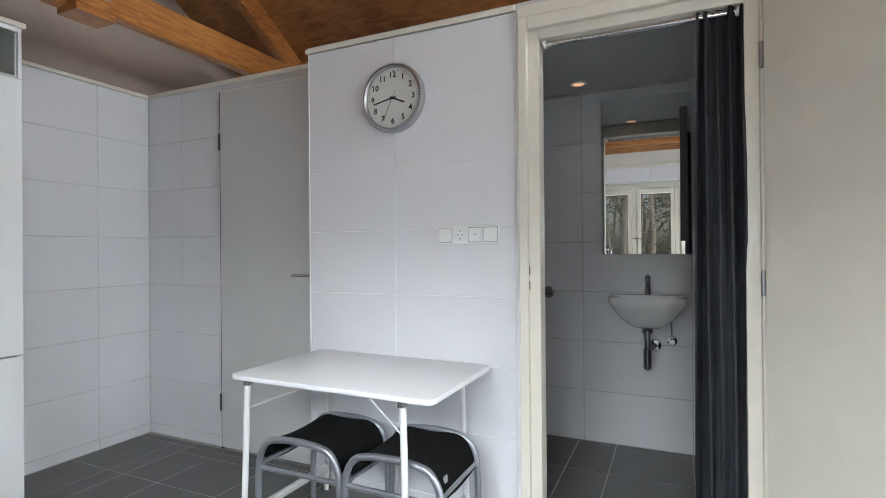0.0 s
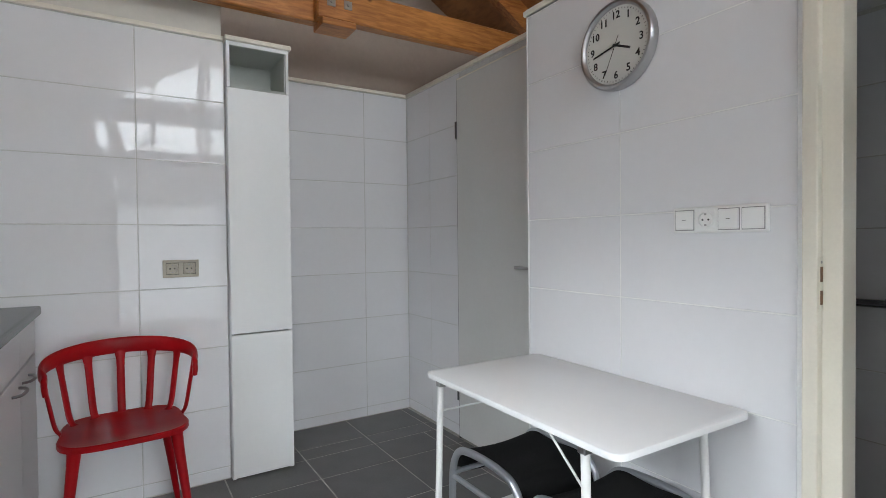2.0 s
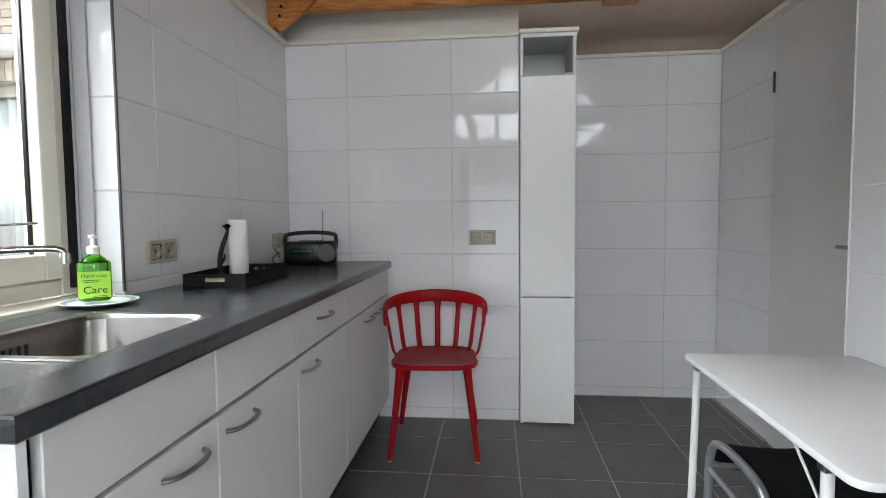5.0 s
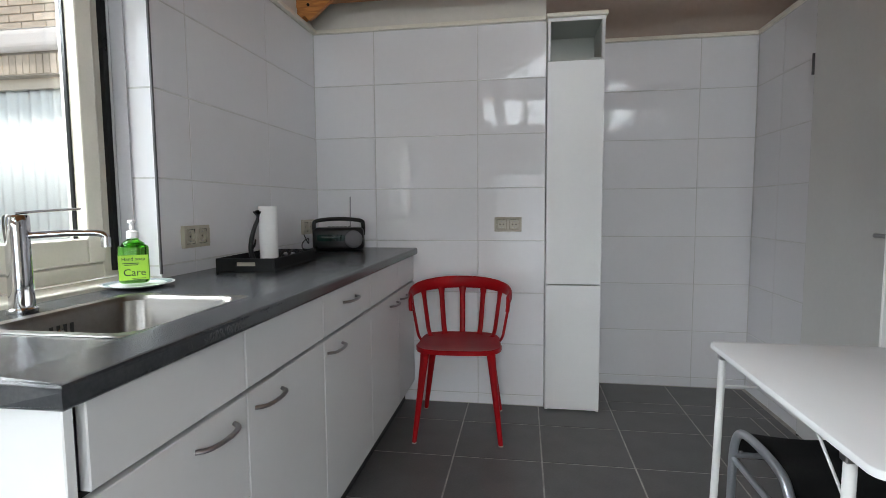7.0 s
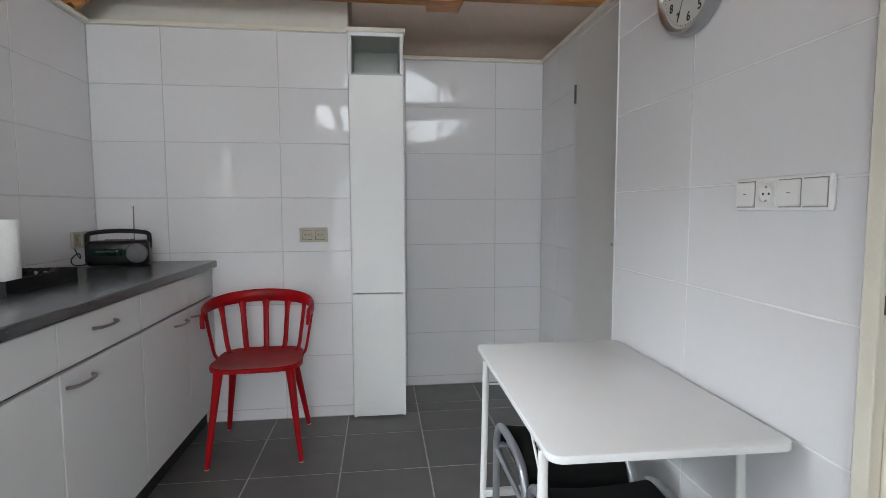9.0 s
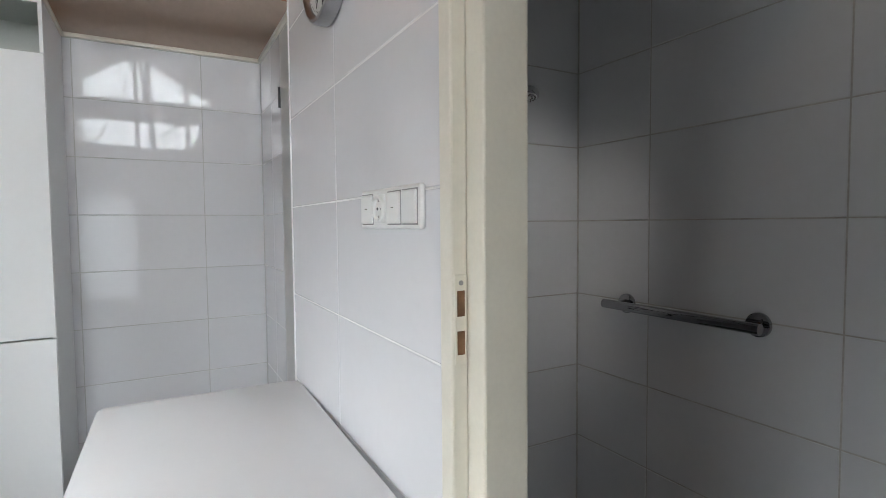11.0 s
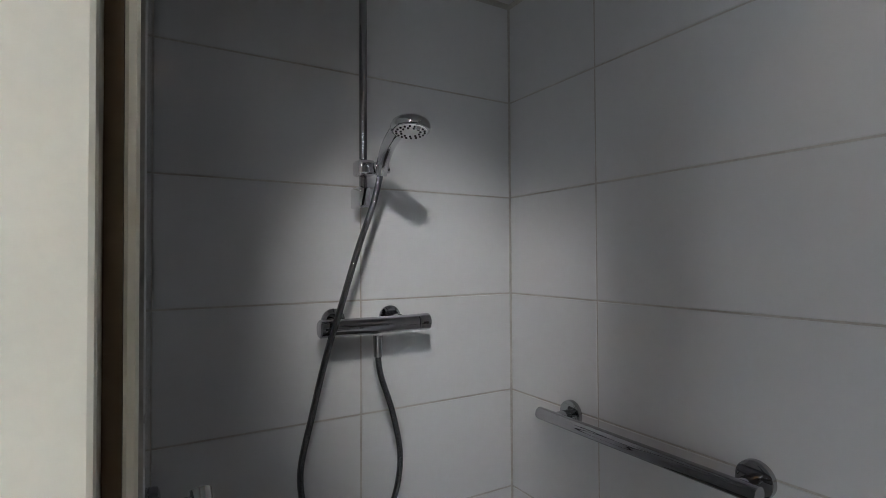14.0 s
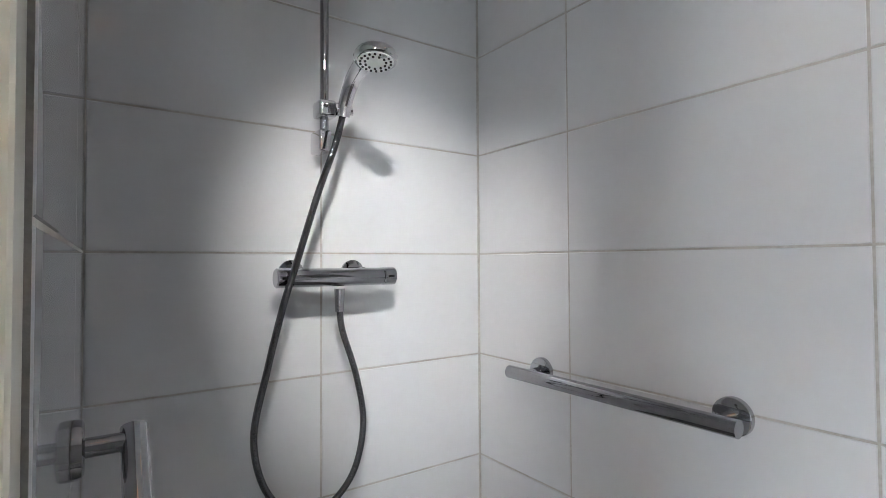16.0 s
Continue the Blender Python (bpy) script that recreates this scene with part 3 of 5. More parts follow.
def bath_door_frame():
    t = thing("door_frame", "cream painted door frame with latch mortise", "door frame", kind="structure")
    for s, edge in ((1, 0.876), (-1, 0.044)):
        def across(d0, d1):
            return sorted((edge + s * d0, edge + s * d1))
        part("jamb", block(2.445, 2.474, *across(0.0, 0.038), 0, 2.14, bevel=0.004, seg=2), CREAM, t)
        part("jamb_stop", block(2.4745, 2.558, *across(-0.045, 0.038), 0, 2.14, bevel=0.004, seg=2), CREAM, t)
        # brown strip whose dark tone includes the shadow between stop and bead
        part("seal_groove", block(2.5585, 2.5685, *across(-0.010, 0.038), 0, 2.14), BROWN, t, "brown groove with its shadow painted in")
        part("edge_bead", block(2.569, 2.577, *across(-0.012, 0.038), 0, 2.14, bevel=0.002), CREAM, t)
    part("head", block(2.445, 2.474, 0.044, 0.876, 2.09, 2.14, bevel=0.004, seg=2), CREAM, t)
    part("head_stop", block(2.4745, 2.558, 0.089, 0.831, 2.05, 2.14, bevel=0.004, seg=2), CREAM, t)
    part("head_top", block(2.445, 2.4665, 0.0, 0.914, 2.1405, 2.19, bevel=0.003), CREAM, t)
    plate = part("strike_plate", block(2.449, 2.470, 0.8732, 0.8758, 0.99, 1.13, bevel=0.001), CREAM, t, "painted steel strike plate")
    # flat plates; the depth of the holes is only in their dark colour
    part("mortise", block(2.453, 2.466, 0.8720, 0.8731, 1.065, 1.105), LATCH_WOOD, plate, "raw wood in the latch mortise, darkened for the recess shade")
    part("mortise", block(2.453, 2.466, 0.8720, 0.8731, 1.005, 1.042), LATCH_WOOD, plate, "raw wood in the bolt mortise, darkened for the recess shade")
    part("screw", rod((2.4600, 0.8722, 1.117), (2.4600, 0.8732, 1.117), 0.004, seg=10), SATIN, plate)
    return t


bath_door_frame()


def open_door():
    """Door leaf swung back into the kitchen."""
    t = thing("door_1", "cream painted flush door standing open", "door", (2.448, 0.028, 0), 180 + 40, kind="structure")
    part("leaf", block(0.01, 0.80, -0.02, 0.02, 0.01, 2.08, bevel=0.003), CREAM, t)
    for z in (0.25, 1.05, 1.84):
        part("hinge", rod((0.003, -0.022, z - 0.045), (0.003, -0.022, z + 0.045), 0.007, seg=12), SATIN, t)
    part("door_handle", tube(curve_points([(0.74, -0.02, 1.05), (0.74, -0.07, 1.05), (0.62, -0.075, 1.05)], 4), 0.009), SATIN, t)


open_door()


def store_door():
    t = thing("door_2", "pale grey flush door, closed, with a lever handle", "door", kind="structure")
    part("leaf", block(2.596, 2.636, 2.026, 2.792, 0.012, 2.125, bevel=0.002), DOOR_GREY, t)
    # no frame member: a solid black strip standing in for the shaded hinge gap
    part("door_frame", block(2.600, 2.640, 2.7945, 2.7985, 0.0, 2.13), DARK_GAP, t, "dark strip painted as the shadow gap at the hinge side")
    part("head_strip", block(2.600, 2.64, 2.02, 2.80, 2.128, 2.1345), CREAM, t)
    for z in (0.28, 1.83):
        part("hinge", rod((2.591, 2.794, z - 0.05), (2.591, 2.794, z + 0.05), 0.006, seg=12), STRIP, t, "dark steel hinge")
    bm = tube(curve_points([(2.596, 2.085, 1.045), (2.552, 2.085, 1.045), (2.545, 2.095, 1.045), (2.545, 2.21, 1.045)], 4), 0.0085)
    part("door_handle", bm, SATIN, t, "brushed lever handle", smooth=True)
    part("rosette", lathe([(0.0001, 0), (0.024, 0), (0.026, 0.004), (0.026, 0.009)], (2.587, 2.085, 1.045), 'x', 24), SATIN, t)


store_door()


# ---- kitchen things ----
CT = 0.925            # worktop height


def bow_handle(y, z, parent, x=0.592, length=0.14, slant=0.0):
    """A bowed bar handle that lies along y."""
    h = length / 2
    pts = curve_points([(x, y - h, z - slant), (x + 0.022, y - h + 0.02, z - slant * 0.6), (x + 0.030, y, z), (x + 0.022, y + h - 0.02, z + slant * 0.6),
                        (x, y + h, z + slant)], 5)
    part("handle", tube(pts, 0.0065, 10, flat=0.8), SATIN, parent, "bowed satin metal handle", smooth=True)


def base_unit(y0, y1, doors, drawers, group="kitchen base units", top=0.883):
    """doors, drawers: lists of (y0, y1, centre of the handle or None)."""
    t = thing("base_cabinet", "light grey kitchen base cabinet with a bowed handle", "cabinet", (0, 0, 0), group=group)
    part("body", block(0.02, 0.570, y0 + 0.001, y1 - 0.001, 0.125, top), LAMINATE, t)
    # near-black strip: the shadow under the drawer fronts, put in as colour
    part("grip_groove", block(0.5705, 0.574, y0 + 0.002, y1 - 0.002, 0.7275, 0.7405), DARK_GAP, t, "dark strip painted as the shadow between drawers and doors")
    for a, b, h in drawers:
        d = part("drawer_front", block(0.572, 0.592, a + 0.002, b - 0.002, 0.7395, 0.880, bevel=0.002), FRONT, t)
        if h:
            bow_handle(h, 0.825, d)
    for a, b, h in doors:
        d = part("door", block(0.572, 0.592, a + 0.002, b - 0.002, 0.128, 0.7290, bevel=0.002), FRONT, t)
        if h:
            bow_handle(h, 0.682, d)
    return t


base_unit(0.672, 1.603, [(0.690, 1.132, 1.005), (1.132, 1.603, 1.235)], [(0.690, 1.132, None), (1.132, 1.603, None)], top=0.726)
base_unit(1.603, 2.122, [(1.603, 2.122, 1.700)], [(1.603, 2.122, 1.855)])
base_unit(2.122, 2.985, [(2.122, 2.600, 2.50), (2.600, 2.985, 2.71)], [(2.122, 2.600, None), (2.600, 2.985, None)])
ep = tagged(part("end_panel", block(0.02, 0.592, 0.652, 0.6715, 0.0, 0.883, bevel=0.002), LAMINATE), "white laminate end panel of the kitchen units", "cabinet panel")
tagged(part("plinth", block(0.515, 0.530, 0.672, 2.99, 0.0, 0.122), BLACK_PLINTH), "black plinth under the kitchen units", "plinth")

# sink cut-out and worktop
SX0, SX1, SY0, SY1 = 0.150, 0.508, 0.885, 1.312
bm = bmesh.new()
for b in ((-0.0005, SX0, 0.635, 2.9995), (SX1, 0.613, 0.635, 2.9995), (SX0, SX1, 0.635, SY0), (SX0, SX1, SY1, 2.9995)):
    block(b[0], b[1], b[2], b[3], 0.886, CT, bm=bm)
bmesh.ops.remove_doubles(bm, verts=bm.verts[:], dist=0.0001)
edge = [e for e in bm.edges if all(abs(v.co.x - 0.613) < 1e-4 for v in e.verts) and abs(e.verts[0].co.y - e.verts[1].co.y) > 0.01]
edge += [e for e in bm.edges if all(abs(v.co.y - 0.635) < 1e-4 for v in e.verts) and abs(e.verts[0].co.x - e.verts[1].co.x) > 0.01]
bmesh.ops.bevel(bm, geom=edge, offset=0.009, segments=3, profile=0.5, affect='EDGES')
tagged(part("worktop", bm, WORKTOP), "dark slate-grey laminate worktop with rounded front", "worktop")


def kitchen_sink():
    t = thing("kitchen_sink", "stainless steel inset sink with shiny rim", "sink", (0, 0, 0))
    def ring(x0, x1, y0, y1, r, z):
        return [(x, y, z) for x, y in rounded(x0, x1, y0, y1, r, 6)]
    levels = [ring(SX0 - 0.012, SX1 + 0.012, SY0 - 0.012, SY1 + 0.012, 0.05, CT + 0.0008), ring(SX0 - 0.010, SX1 + 0.010, SY0 - 0.010, SY1 + 0.010, 0.05, CT + 0.004),
              ring(SX0 + 0.012, SX1 - 0.012, SY0 + 0.012, SY1 - 0.012, 0.055, CT + 0.003), ring(SX0 + 0.020, SX1 - 0.020, SY0 + 0.020, SY1 - 0.020, 0.06, CT - 0.008),
              ring(SX0 + 0.026, SX1 - 0.026, SY0 + 0.026, SY1 - 0.026, 0.065, CT - 0.16), ring(SX0 + 0.045, SX1 - 0.045, SY0 + 0.045, SY1 - 0.045, 0.065, CT - 0.19)]
    bm = bmesh.new()
    vs = [[bm.verts.new(p) for p in lv] for lv in levels]
    n = len(vs[0])
    for a, b in zip(vs, vs[1:]):
        for j in range(n):
            bm.faces.new((a[j], a[(j + 1) % n], b[(j + 1) % n], b[j]))
    bm.faces.new(vs[-1])
    part("basin", bm, STEEL, t, smooth=True)
    for k in range(4):
        part("overflow_slot", block(SX0 + 0.0215, SX0 + 0.0235, 1.035 + 0.018 * k, 1.043 + 0.018 * k, CT - 0.062, CT - 0.028), DARK_GAP, t, "dark overflow slot")
    part("overflow_screw", lathe([(0.0001, 0.0), (0.009, 0.0), (0.007, 0.004)], (SX0 + 0.022, 1.062, CT - 0.045), 'x', 16), CHROME, t)
    part("drain", lathe([(0.0001, 0.0), (0.05, 0.0), (0.045, 0.004), (0.0002, 0.003)], (0.33, 1.10, CT - 0.1895), 'z', 24), STEEL, t)


kitchen_sink()


def mixer_tap():
    t = thing("kitchen_tap", "chrome single lever mixer tap beside the sink", "tap", (0.060, 1.075, CT))
    part("body", lathe([(0.0001, 0), (0.031, 0), (0.031, 0.006), (0.026, 0.010), (0.0245, 0.165), (0.026, 0.19), (0.026, 0.222), (0.022, 0.228), (0.0002, 0.228)],
                       (0, 0, 0), 'z', 28), CHROME, t, smooth=True)
    d = Vector((0.62, 0.50, 0)).normalized()
    pts = [d * 0.015 + Vector((0, 0, 0.178)), d * 0.07 + Vector((0, 0, 0.181)), d * 0.13 + Vector((0, 0, 0.182)), d * 0.165 + Vector((0, 0, 0.178)), d * 0.175 + Vector((0, 0, 0.166))]
    s = part("spout", tube(curve_points(pts, 5), 0.012, 14, flat=0.7), CHROME, t, smooth=True)
    p = d * 0.174
    part("aerator", rod((p.x, p.y, 0.145), (p.x, p.y, 0.17), 0.012, seg=18), CHROME, s)
    lever = [Vector((0, 0, 0.231)), d * 0.05 + Vector((0, 0, 0.236)), d * 0.125 + Vector((0, 0, 0.241))]
    part("lever", tube(curve_points(lever, 4), 0.011, 12, flat=0.3), CHROME, t, smooth=True)


mixer_tap()


def soap_bottle():
    at = (0.045, 1.450, CT + 0.012)
    t = thing("soap_bottle", "green hand soap bottle with a white pump on a saucer", "soap bottle", at, 38)
    part("bottle", slab(rounded(-0.042, 0.042, -0.026, 0.026, 0.022, 5), 0.0, 0.118, bevel=0.010, seg=3), GREEN_SOAP, t, "green translucent bottle", smooth=True)
    part("shoulder", lathe([(0.034, 0.0), (0.030, 0.012), (0.016, 0.022), (0.014, 0.03)], (0, 0, 0.112), 'z', 20), GREEN_SOAP, t, smooth=True)
    lb = part("label", block(-0.0395, 0.0395, -0.0275, -0.0262, 0.012, 0.088, bevel=0.0004), GREEN_LABEL, t, "lime green paper label")
    pump = part("pump", lathe([(0.0001, 0), (0.0165, 0), (0.0165, 0.02), (0.009, 0.024), (0.006, 0.026), (0.006, 0.045), (0.012, 0.047), (0.012, 0.056), (0.0002, 0.056)],
                (0, 0, 0.138), 'z', 20), WHITE_PLASTIC, t, "white pump head", smooth=True)
    part("nozzle", tube([(0, 0, 0.189), (0, -0.02, 0.190), (0, -0.034, 0.186)], 0.005, 10), WHITE_PLASTIC, pump)
    writing("lettering", "Hand soap", 0.0145, pose(0, -0.0278, 0.076, 90, 0, 0), INK, lb)
    w = writing("lettering", "Care", 0.030, pose(0.002, -0.0278, 0.034, 90, 0, 0), INK, lb)
    for z, a in ((0.062, 0.03), (0.057, 0.024)):
        part("small_print", block(-a, a * 0.5, -0.0280, -0.0275, z, z + 0.002), PALE_INK, lb)
    for z in (0.018, 0.014):
        part("small_print", block(-0.005, 0.03, -0.0280, -0.0275, z - 0.002, z - 0.0005), PALE_INK, lb)


def saucer():
    at = (0.055, 1.452, CT)
    t = thing("saucer", "white porcelain saucer with a grey rim pattern", "plate", at)
    part("plate", lathe([(0.0001, 0.002), (0.045, 0.0), (0.055, 0.0), (0.100, 0.011), (0.102, 0.013), (0.099, 0.0135), (0.060, 0.0065), (0.0002, 0.0055)], (0, 0, 0), 'z', 40), PLATE, t, smooth=True)
    part("rim_pattern", lathe([(0.078, 0.0098), (0.093, 0.0126), (0.0935, 0.0130), (0.078, 0.0102)], (0, 0, 0), 'z', 40, ring_shape=True), PLATE_BLUE, t)


soap_bottle()
saucer()


def double_socket(m, label):
    """Two-gang wall socket; its plate lies in the xz plane and looks to -y."""
    t = thing("wall_socket", label, "wall socket", group="cream double sockets")
    t.matrix_world = m
    bm = block(-0.0765, 0.0765, -0.016, 0.0, 0.0275, 0.041, bevel=0.002)
    block(-0.0765, 0.0765, -0.016, 0.0, -0.041, -0.0275, bevel=0.002, bm=bm)
    for x0, x1 in ((-0.0765, -0.0635), (-0.0085, 0.0085), (0.0635, 0.0765)):
        block(x0, x1, -0.0158, -0.0002, -0.029, 0.029, bm=bm)
    part("plate", bm, CREAM_PLASTIC, t)
    for x in (-0.036, 0.036):
        part("insert", lathe([(0.0195, -0.0138), (0.0205, -0.0148), (0.0250, -0.0148), (0.0262, -0.0140), (0.0262, -0.0095), (0.0395, -0.0095), (0.0395, -0.001), (0.0195, -0.003)], (x, 0, 0), 'y', 36, ring_shape=True), CREAM_PLASTIC, t)
        # black bars draw the shadow in the joint round each insert
        bm = bmesh.new()
        for x0, x1, z0, z1 in ((-0.0275, 0.0275, 0.0255, 0.0272), (-0.0275, 0.0275, -0.0272, -0.0255), (-0.0273, -0.0258, -0.0255, 0.0255), (0.0258, 0.0273, -0.0255, 0.0255)):
            block(x + x0, x + x1, -0.0108, -0.0092, z0, z1, bm=bm)
        part("joint", bm, DARK_GAP, t, "dark outline painted as the shaded joint between insert and frame")
        s = part("recess", lathe([(0.0001, -0.0020), (0.0194, -0.0020), (0.0194, -0.0030), (0.0002, -0.0030)], (x, 0, 0), 'y', 28), CREAM_PLASTIC, t)
        for dx in (-0.0095, 0.0095):
            part("pin_hole", rod((x + dx, -0.0036, 0), (x + dx, -0.0029, 0), 0.0036, seg=10), DARK_GAP, s)
        part("earth_clip", block(x - 0.003, x + 0.003, -0.0125, -0.0028, 0.015, 0.0195), SATIN, s)
        part("earth_clip", block(x - 0.003, x + 0.003, -0.0125, -0.0028, -0.0195, -0.015), SATIN, s)
    return t


double_socket(pose(1.144, 3.0, 1.062), "aged cream double wall socket on white tiles")
double_socket(pose(0.0, 1.812, 1.060, 0, 0, 90), "aged cream double wall socket above the worktop")
double_socket(pose(0.0, 2.835, 1.055, 0, 0, 90), "aged cream wall socket feeding the radio")


def switch_plate():
    t = thing("switch_panel", "white four-gang switch and socket plate on tiles", "light switch")
    t.matrix_world = pose(2.467, 1.148, 1.240, 0, 0, -90)
    part("plate", block(-0.148, 0.148, -0.0125, 0.0, -0.041, 0.041, bevel=0.0055, seg=3), WHITE_PLASTIC, t)
    for i in range(4):
        x = -0.1065 + 0.071 * i
        if i == 1:
            part("insert", block(x - 0.030, x + 0.030, -0.0145, -0.0115, -0.030, 0.030, bevel=0.002), WHITE_PLASTIC, t)
            s = part("recess_ring", lathe([(0.0265, -0.0140), (0.0255, -0.0205), (0.0215, -0.0205), (0.0205, -0.0140)], (x, 0, 0), 'y', 28, ring_shape=True), WHITE_PLASTIC, t)
            for dx in (-0.0095, 0.0095):
                part("pin_hole", rod((x + dx, -0.0155, 0), (x + dx, -0.0143, 0), 0.003, seg=10), DARK_GAP, s)
            for z in (-0.017, 0.017):
                part("earth_clip", block(x - 0.003, x + 0.003, -0.0165, -0.0148, z - 0.003, z + 0.003), SATIN, s)
        else:
            # no real recess: grey sheet on the plate imitates the gap's shadow
            part("gap", block(x - 0.0330, x + 0.0330, -0.0126, -0.0115, -0.0330, 0.0330), GAP_GREY, t, "grey margin painted as the shaded gap round the rocker")
            bm = block(x - 0.0305, x + 0.0305, -0.017, -0.0115, -0.0305, 0.0305, bevel=0.002)
            r = part("rocker", bm, WHITE_PLASTIC, t)
            if i != 3:
                part("mark", block(x - 0.006, x + 0.006, -0.0173, -0.0168, 0.0, 0.0015), INK, r)


switch_plate()


def make_clock():
    t = thing("wall_clock", "round aluminium wall clock with black numerals, showing quarter to four", "clock")
    t.matrix_world = pose(2.467, 1.512, 1.885, 0, 0, -90)
    R = 0.160
    part("rim", lathe([(0.0001, 0), (R - 0.012, 0), (R, -0.006), (R, -0.034), (R - 0.005, -0.042), (R - 0.013, -0.044), (R - 0.021, -0.036), (R - 0.022, -0.026)], (0, 0, 0), 'y', 64), ALU, t, smooth=True)
    face = part("dial", lathe([(0.0001, -0.0260), (R - 0.020, -0.0260), (R - 0.020, -0.0272), (0.0002, -0.0272)], (0, 0, 0), 'y', 64), CLOCK_FACE, t)
    for h in range(1, 13):
        a = radians(30 * h)
        writing("numeral", str(h), 0.038, pose(0.108 * math.sin(a), -0.0277, 0.108 * math.cos(a), 90, 0, 0), INK, face, weight=0.0007)
    for k in range(60):
        a = radians(6 * k)
        c, s = math.cos(a), math.sin(a)
        bm = block(-0.0008 if k % 5 else -0.0014, 0.0008 if k % 5 else 0.0014, -0.0277, -0.0273, 0.126, 0.132)
        bmesh.ops.rotate(bm, verts=bm.verts[:], cent=(0, 0, 0), matrix=Matrix.Rotation(a, 3, 'Y'))
        part("minute_mark", bm, INK, face)
    for name, deg, length, w, back, y in (("hour_hand", 113, 0.068, 0.0040, 0.014, -0.029), ("minute_hand", 258, 0.104, 0.0032, 0.02, -0.031), ("second_hand", 205, 0.108, 0.0007, 0.036, -0.033)):
        bm = block(-w, w, y - 0.0006, y + 0.0006, -back, length)
        bmesh.ops.rotate(bm, verts=bm.verts[:], cent=(0, 0, 0), matrix=Matrix.Rotation(radians(deg), 3, 'Y'))
        part(name, bm, INK, t)
    part("pin", rod((0, -0.035, 0), (0, -0.027, 0), 0.005, seg=16), INK, t)


make_clock()


def tall_cabinet():
    t = thing("tall_cabinet", "narrow tall white cabinet with an open top box", "cabinet", (1.355, 2.945, 0))
    part("side_panel", block(0.0, 0.016, 0.020, 0.50, 0.0, 2.17), LAMINATE, t)
    part("side_panel", block(0.284, 0.300, 0.020, 0.50, 0.0, 2.17), LAMINATE, t)
    part("back_panel", block(0.016, 0.284, 0.30, 0.31, 0.02, 2.15), BOX_IN, t)
    part("shelf", block(0.016, 0.284, 0.004, 0.30, 1.940, 1.956), BOX_IN, t)
    # thin grey sheets over the white sides carry the shade inside the box
    part("inner_side", block(0.0165, 0.0185, 0.022, 0.30, 1.956, 2.15), BOX_IN, t, "grey sheet with the box's shade in its colour")
    part("inner_side", block(0.2815, 0.2835, 0.022, 0.30, 1.956, 2.15), BOX_IN, t, "grey sheet with the box's shade in its colour")
    part("top_panel", block(0.016, 0.284, 0.004, 0.50, 2.150, 2.168), BOX_IN, t)
    part("face_frame", block(0.0, 0.014, 0.002, 0.020, 1.945, 2.17, bevel=0.001), LAMINATE, t)
    part("face_frame", block(0.286, 0.300, 0.002, 0.020, 1.945, 2.17, bevel=0.001), LAMINATE, t)
    part("face_frame", block(0.014, 0.286, 0.002, 0.018, 2.152, 2.17, bevel=0.001), LAMINATE, t)
    part("cornice", block(-0.008, 0.312, -0.012, 0.50, 2.171, 2.194, bevel=0.005, seg=2), CREAM, t)
    part("bottom_panel", block(0.016, 0.284, 0.02, 0.30, 0.004, 0.02), LAMINATE, t)
    part("lower_door", block(0.001, 0.299, 0.0, 0.018, 0.012, 0.723, bevel=0.0015), LAMINATE, t)
    part("upper_door", block(0.001, 0.299, 0.0, 0.018, 0.730, 1.942, bevel=0.0015), LAMINATE, t)


tall_cabinet()


def folding_table():
    x0, x1, y0, y1, h = 1.885, 2.463, 1.035, 1.957, 0.681
    t = thing("folding_table", "white folding table with rounded corners against the wall", "table", (2.463, 1.957, 0), -1.0)
    x0, x1, y0, y1 = x0 - 2.463, -0.004, y0 - 1.957, 0.0
    part("tabletop", slab(rounded(x0, x1, y0, y1, 0.035, 7), h - 0.020, h, bevel=0.004), TABLETOP, t, smooth=True)
    for y, s in ((y1 - 0.085, 1), (y0 + 0.125, -1)):
        leg = part("leg", tube(curve_points([(x0 + 0.025, y, h - 0.024), (x0 + 0.022, y + 0.004 * s, h - 0.09), (x0 + 0.018, y + 0.012 * s, 0.3), (x0 + 0.012, y + 0.02 * s, 0.002)], 4), 0.0125, 12), WHITE_TUBE, t, smooth=True)
        part("leg", tube(curve_points([(x1 - 0.05, y, h - 0.024), (x1 - 0.05, y + 0.004 * s, h - 0.09), (x1 - 0.045, y + 0.012 * s, 0.3), (x1 - 0.04, y + 0.02 * s, 0.002)], 4), 0.0125, 12), WHITE_TUBE, t, smooth=True)
        part("foot_bar", block(x0 + 0.02, x1 - 0.04, y + 0.004 * s, y + 0.030 * s, 0.10, 0.128, bevel=0.004) if s > 0 else block(x0 + 0.02, x1 - 0.04, y - 0.030, y - 0.004, 0.10, 0.128, bevel=0.004), WHITE_TUBE, t)
        for x in (x0 + 0.025, x1 - 0.05):
            part("hinge_bracket", block(x - 0.016, x + 0.016, y - 0.014, y + 0.014, h - 0.042, h - 0.0205, bevel=0.003), SATIN, t, "grey metal leg hinge")
            if s < 0 and x < -0.3:
                part("stay", tube([(x, y + 0.004 * s, h - 0.145), (x, y - 0.14 * s, h - 0.022)], 0.0035, 8), WHITE_TUBE, t, "thin wire stay")
        if s > 0:
            part("cross_wire", tube([(x0 + 0.024, y + 0.006 * s, h - 0.135), (x1 - 0.05, y + 0.006 * s, h - 0.135)], 0.004, 8), WHITE_TUBE, t)


folding_table()


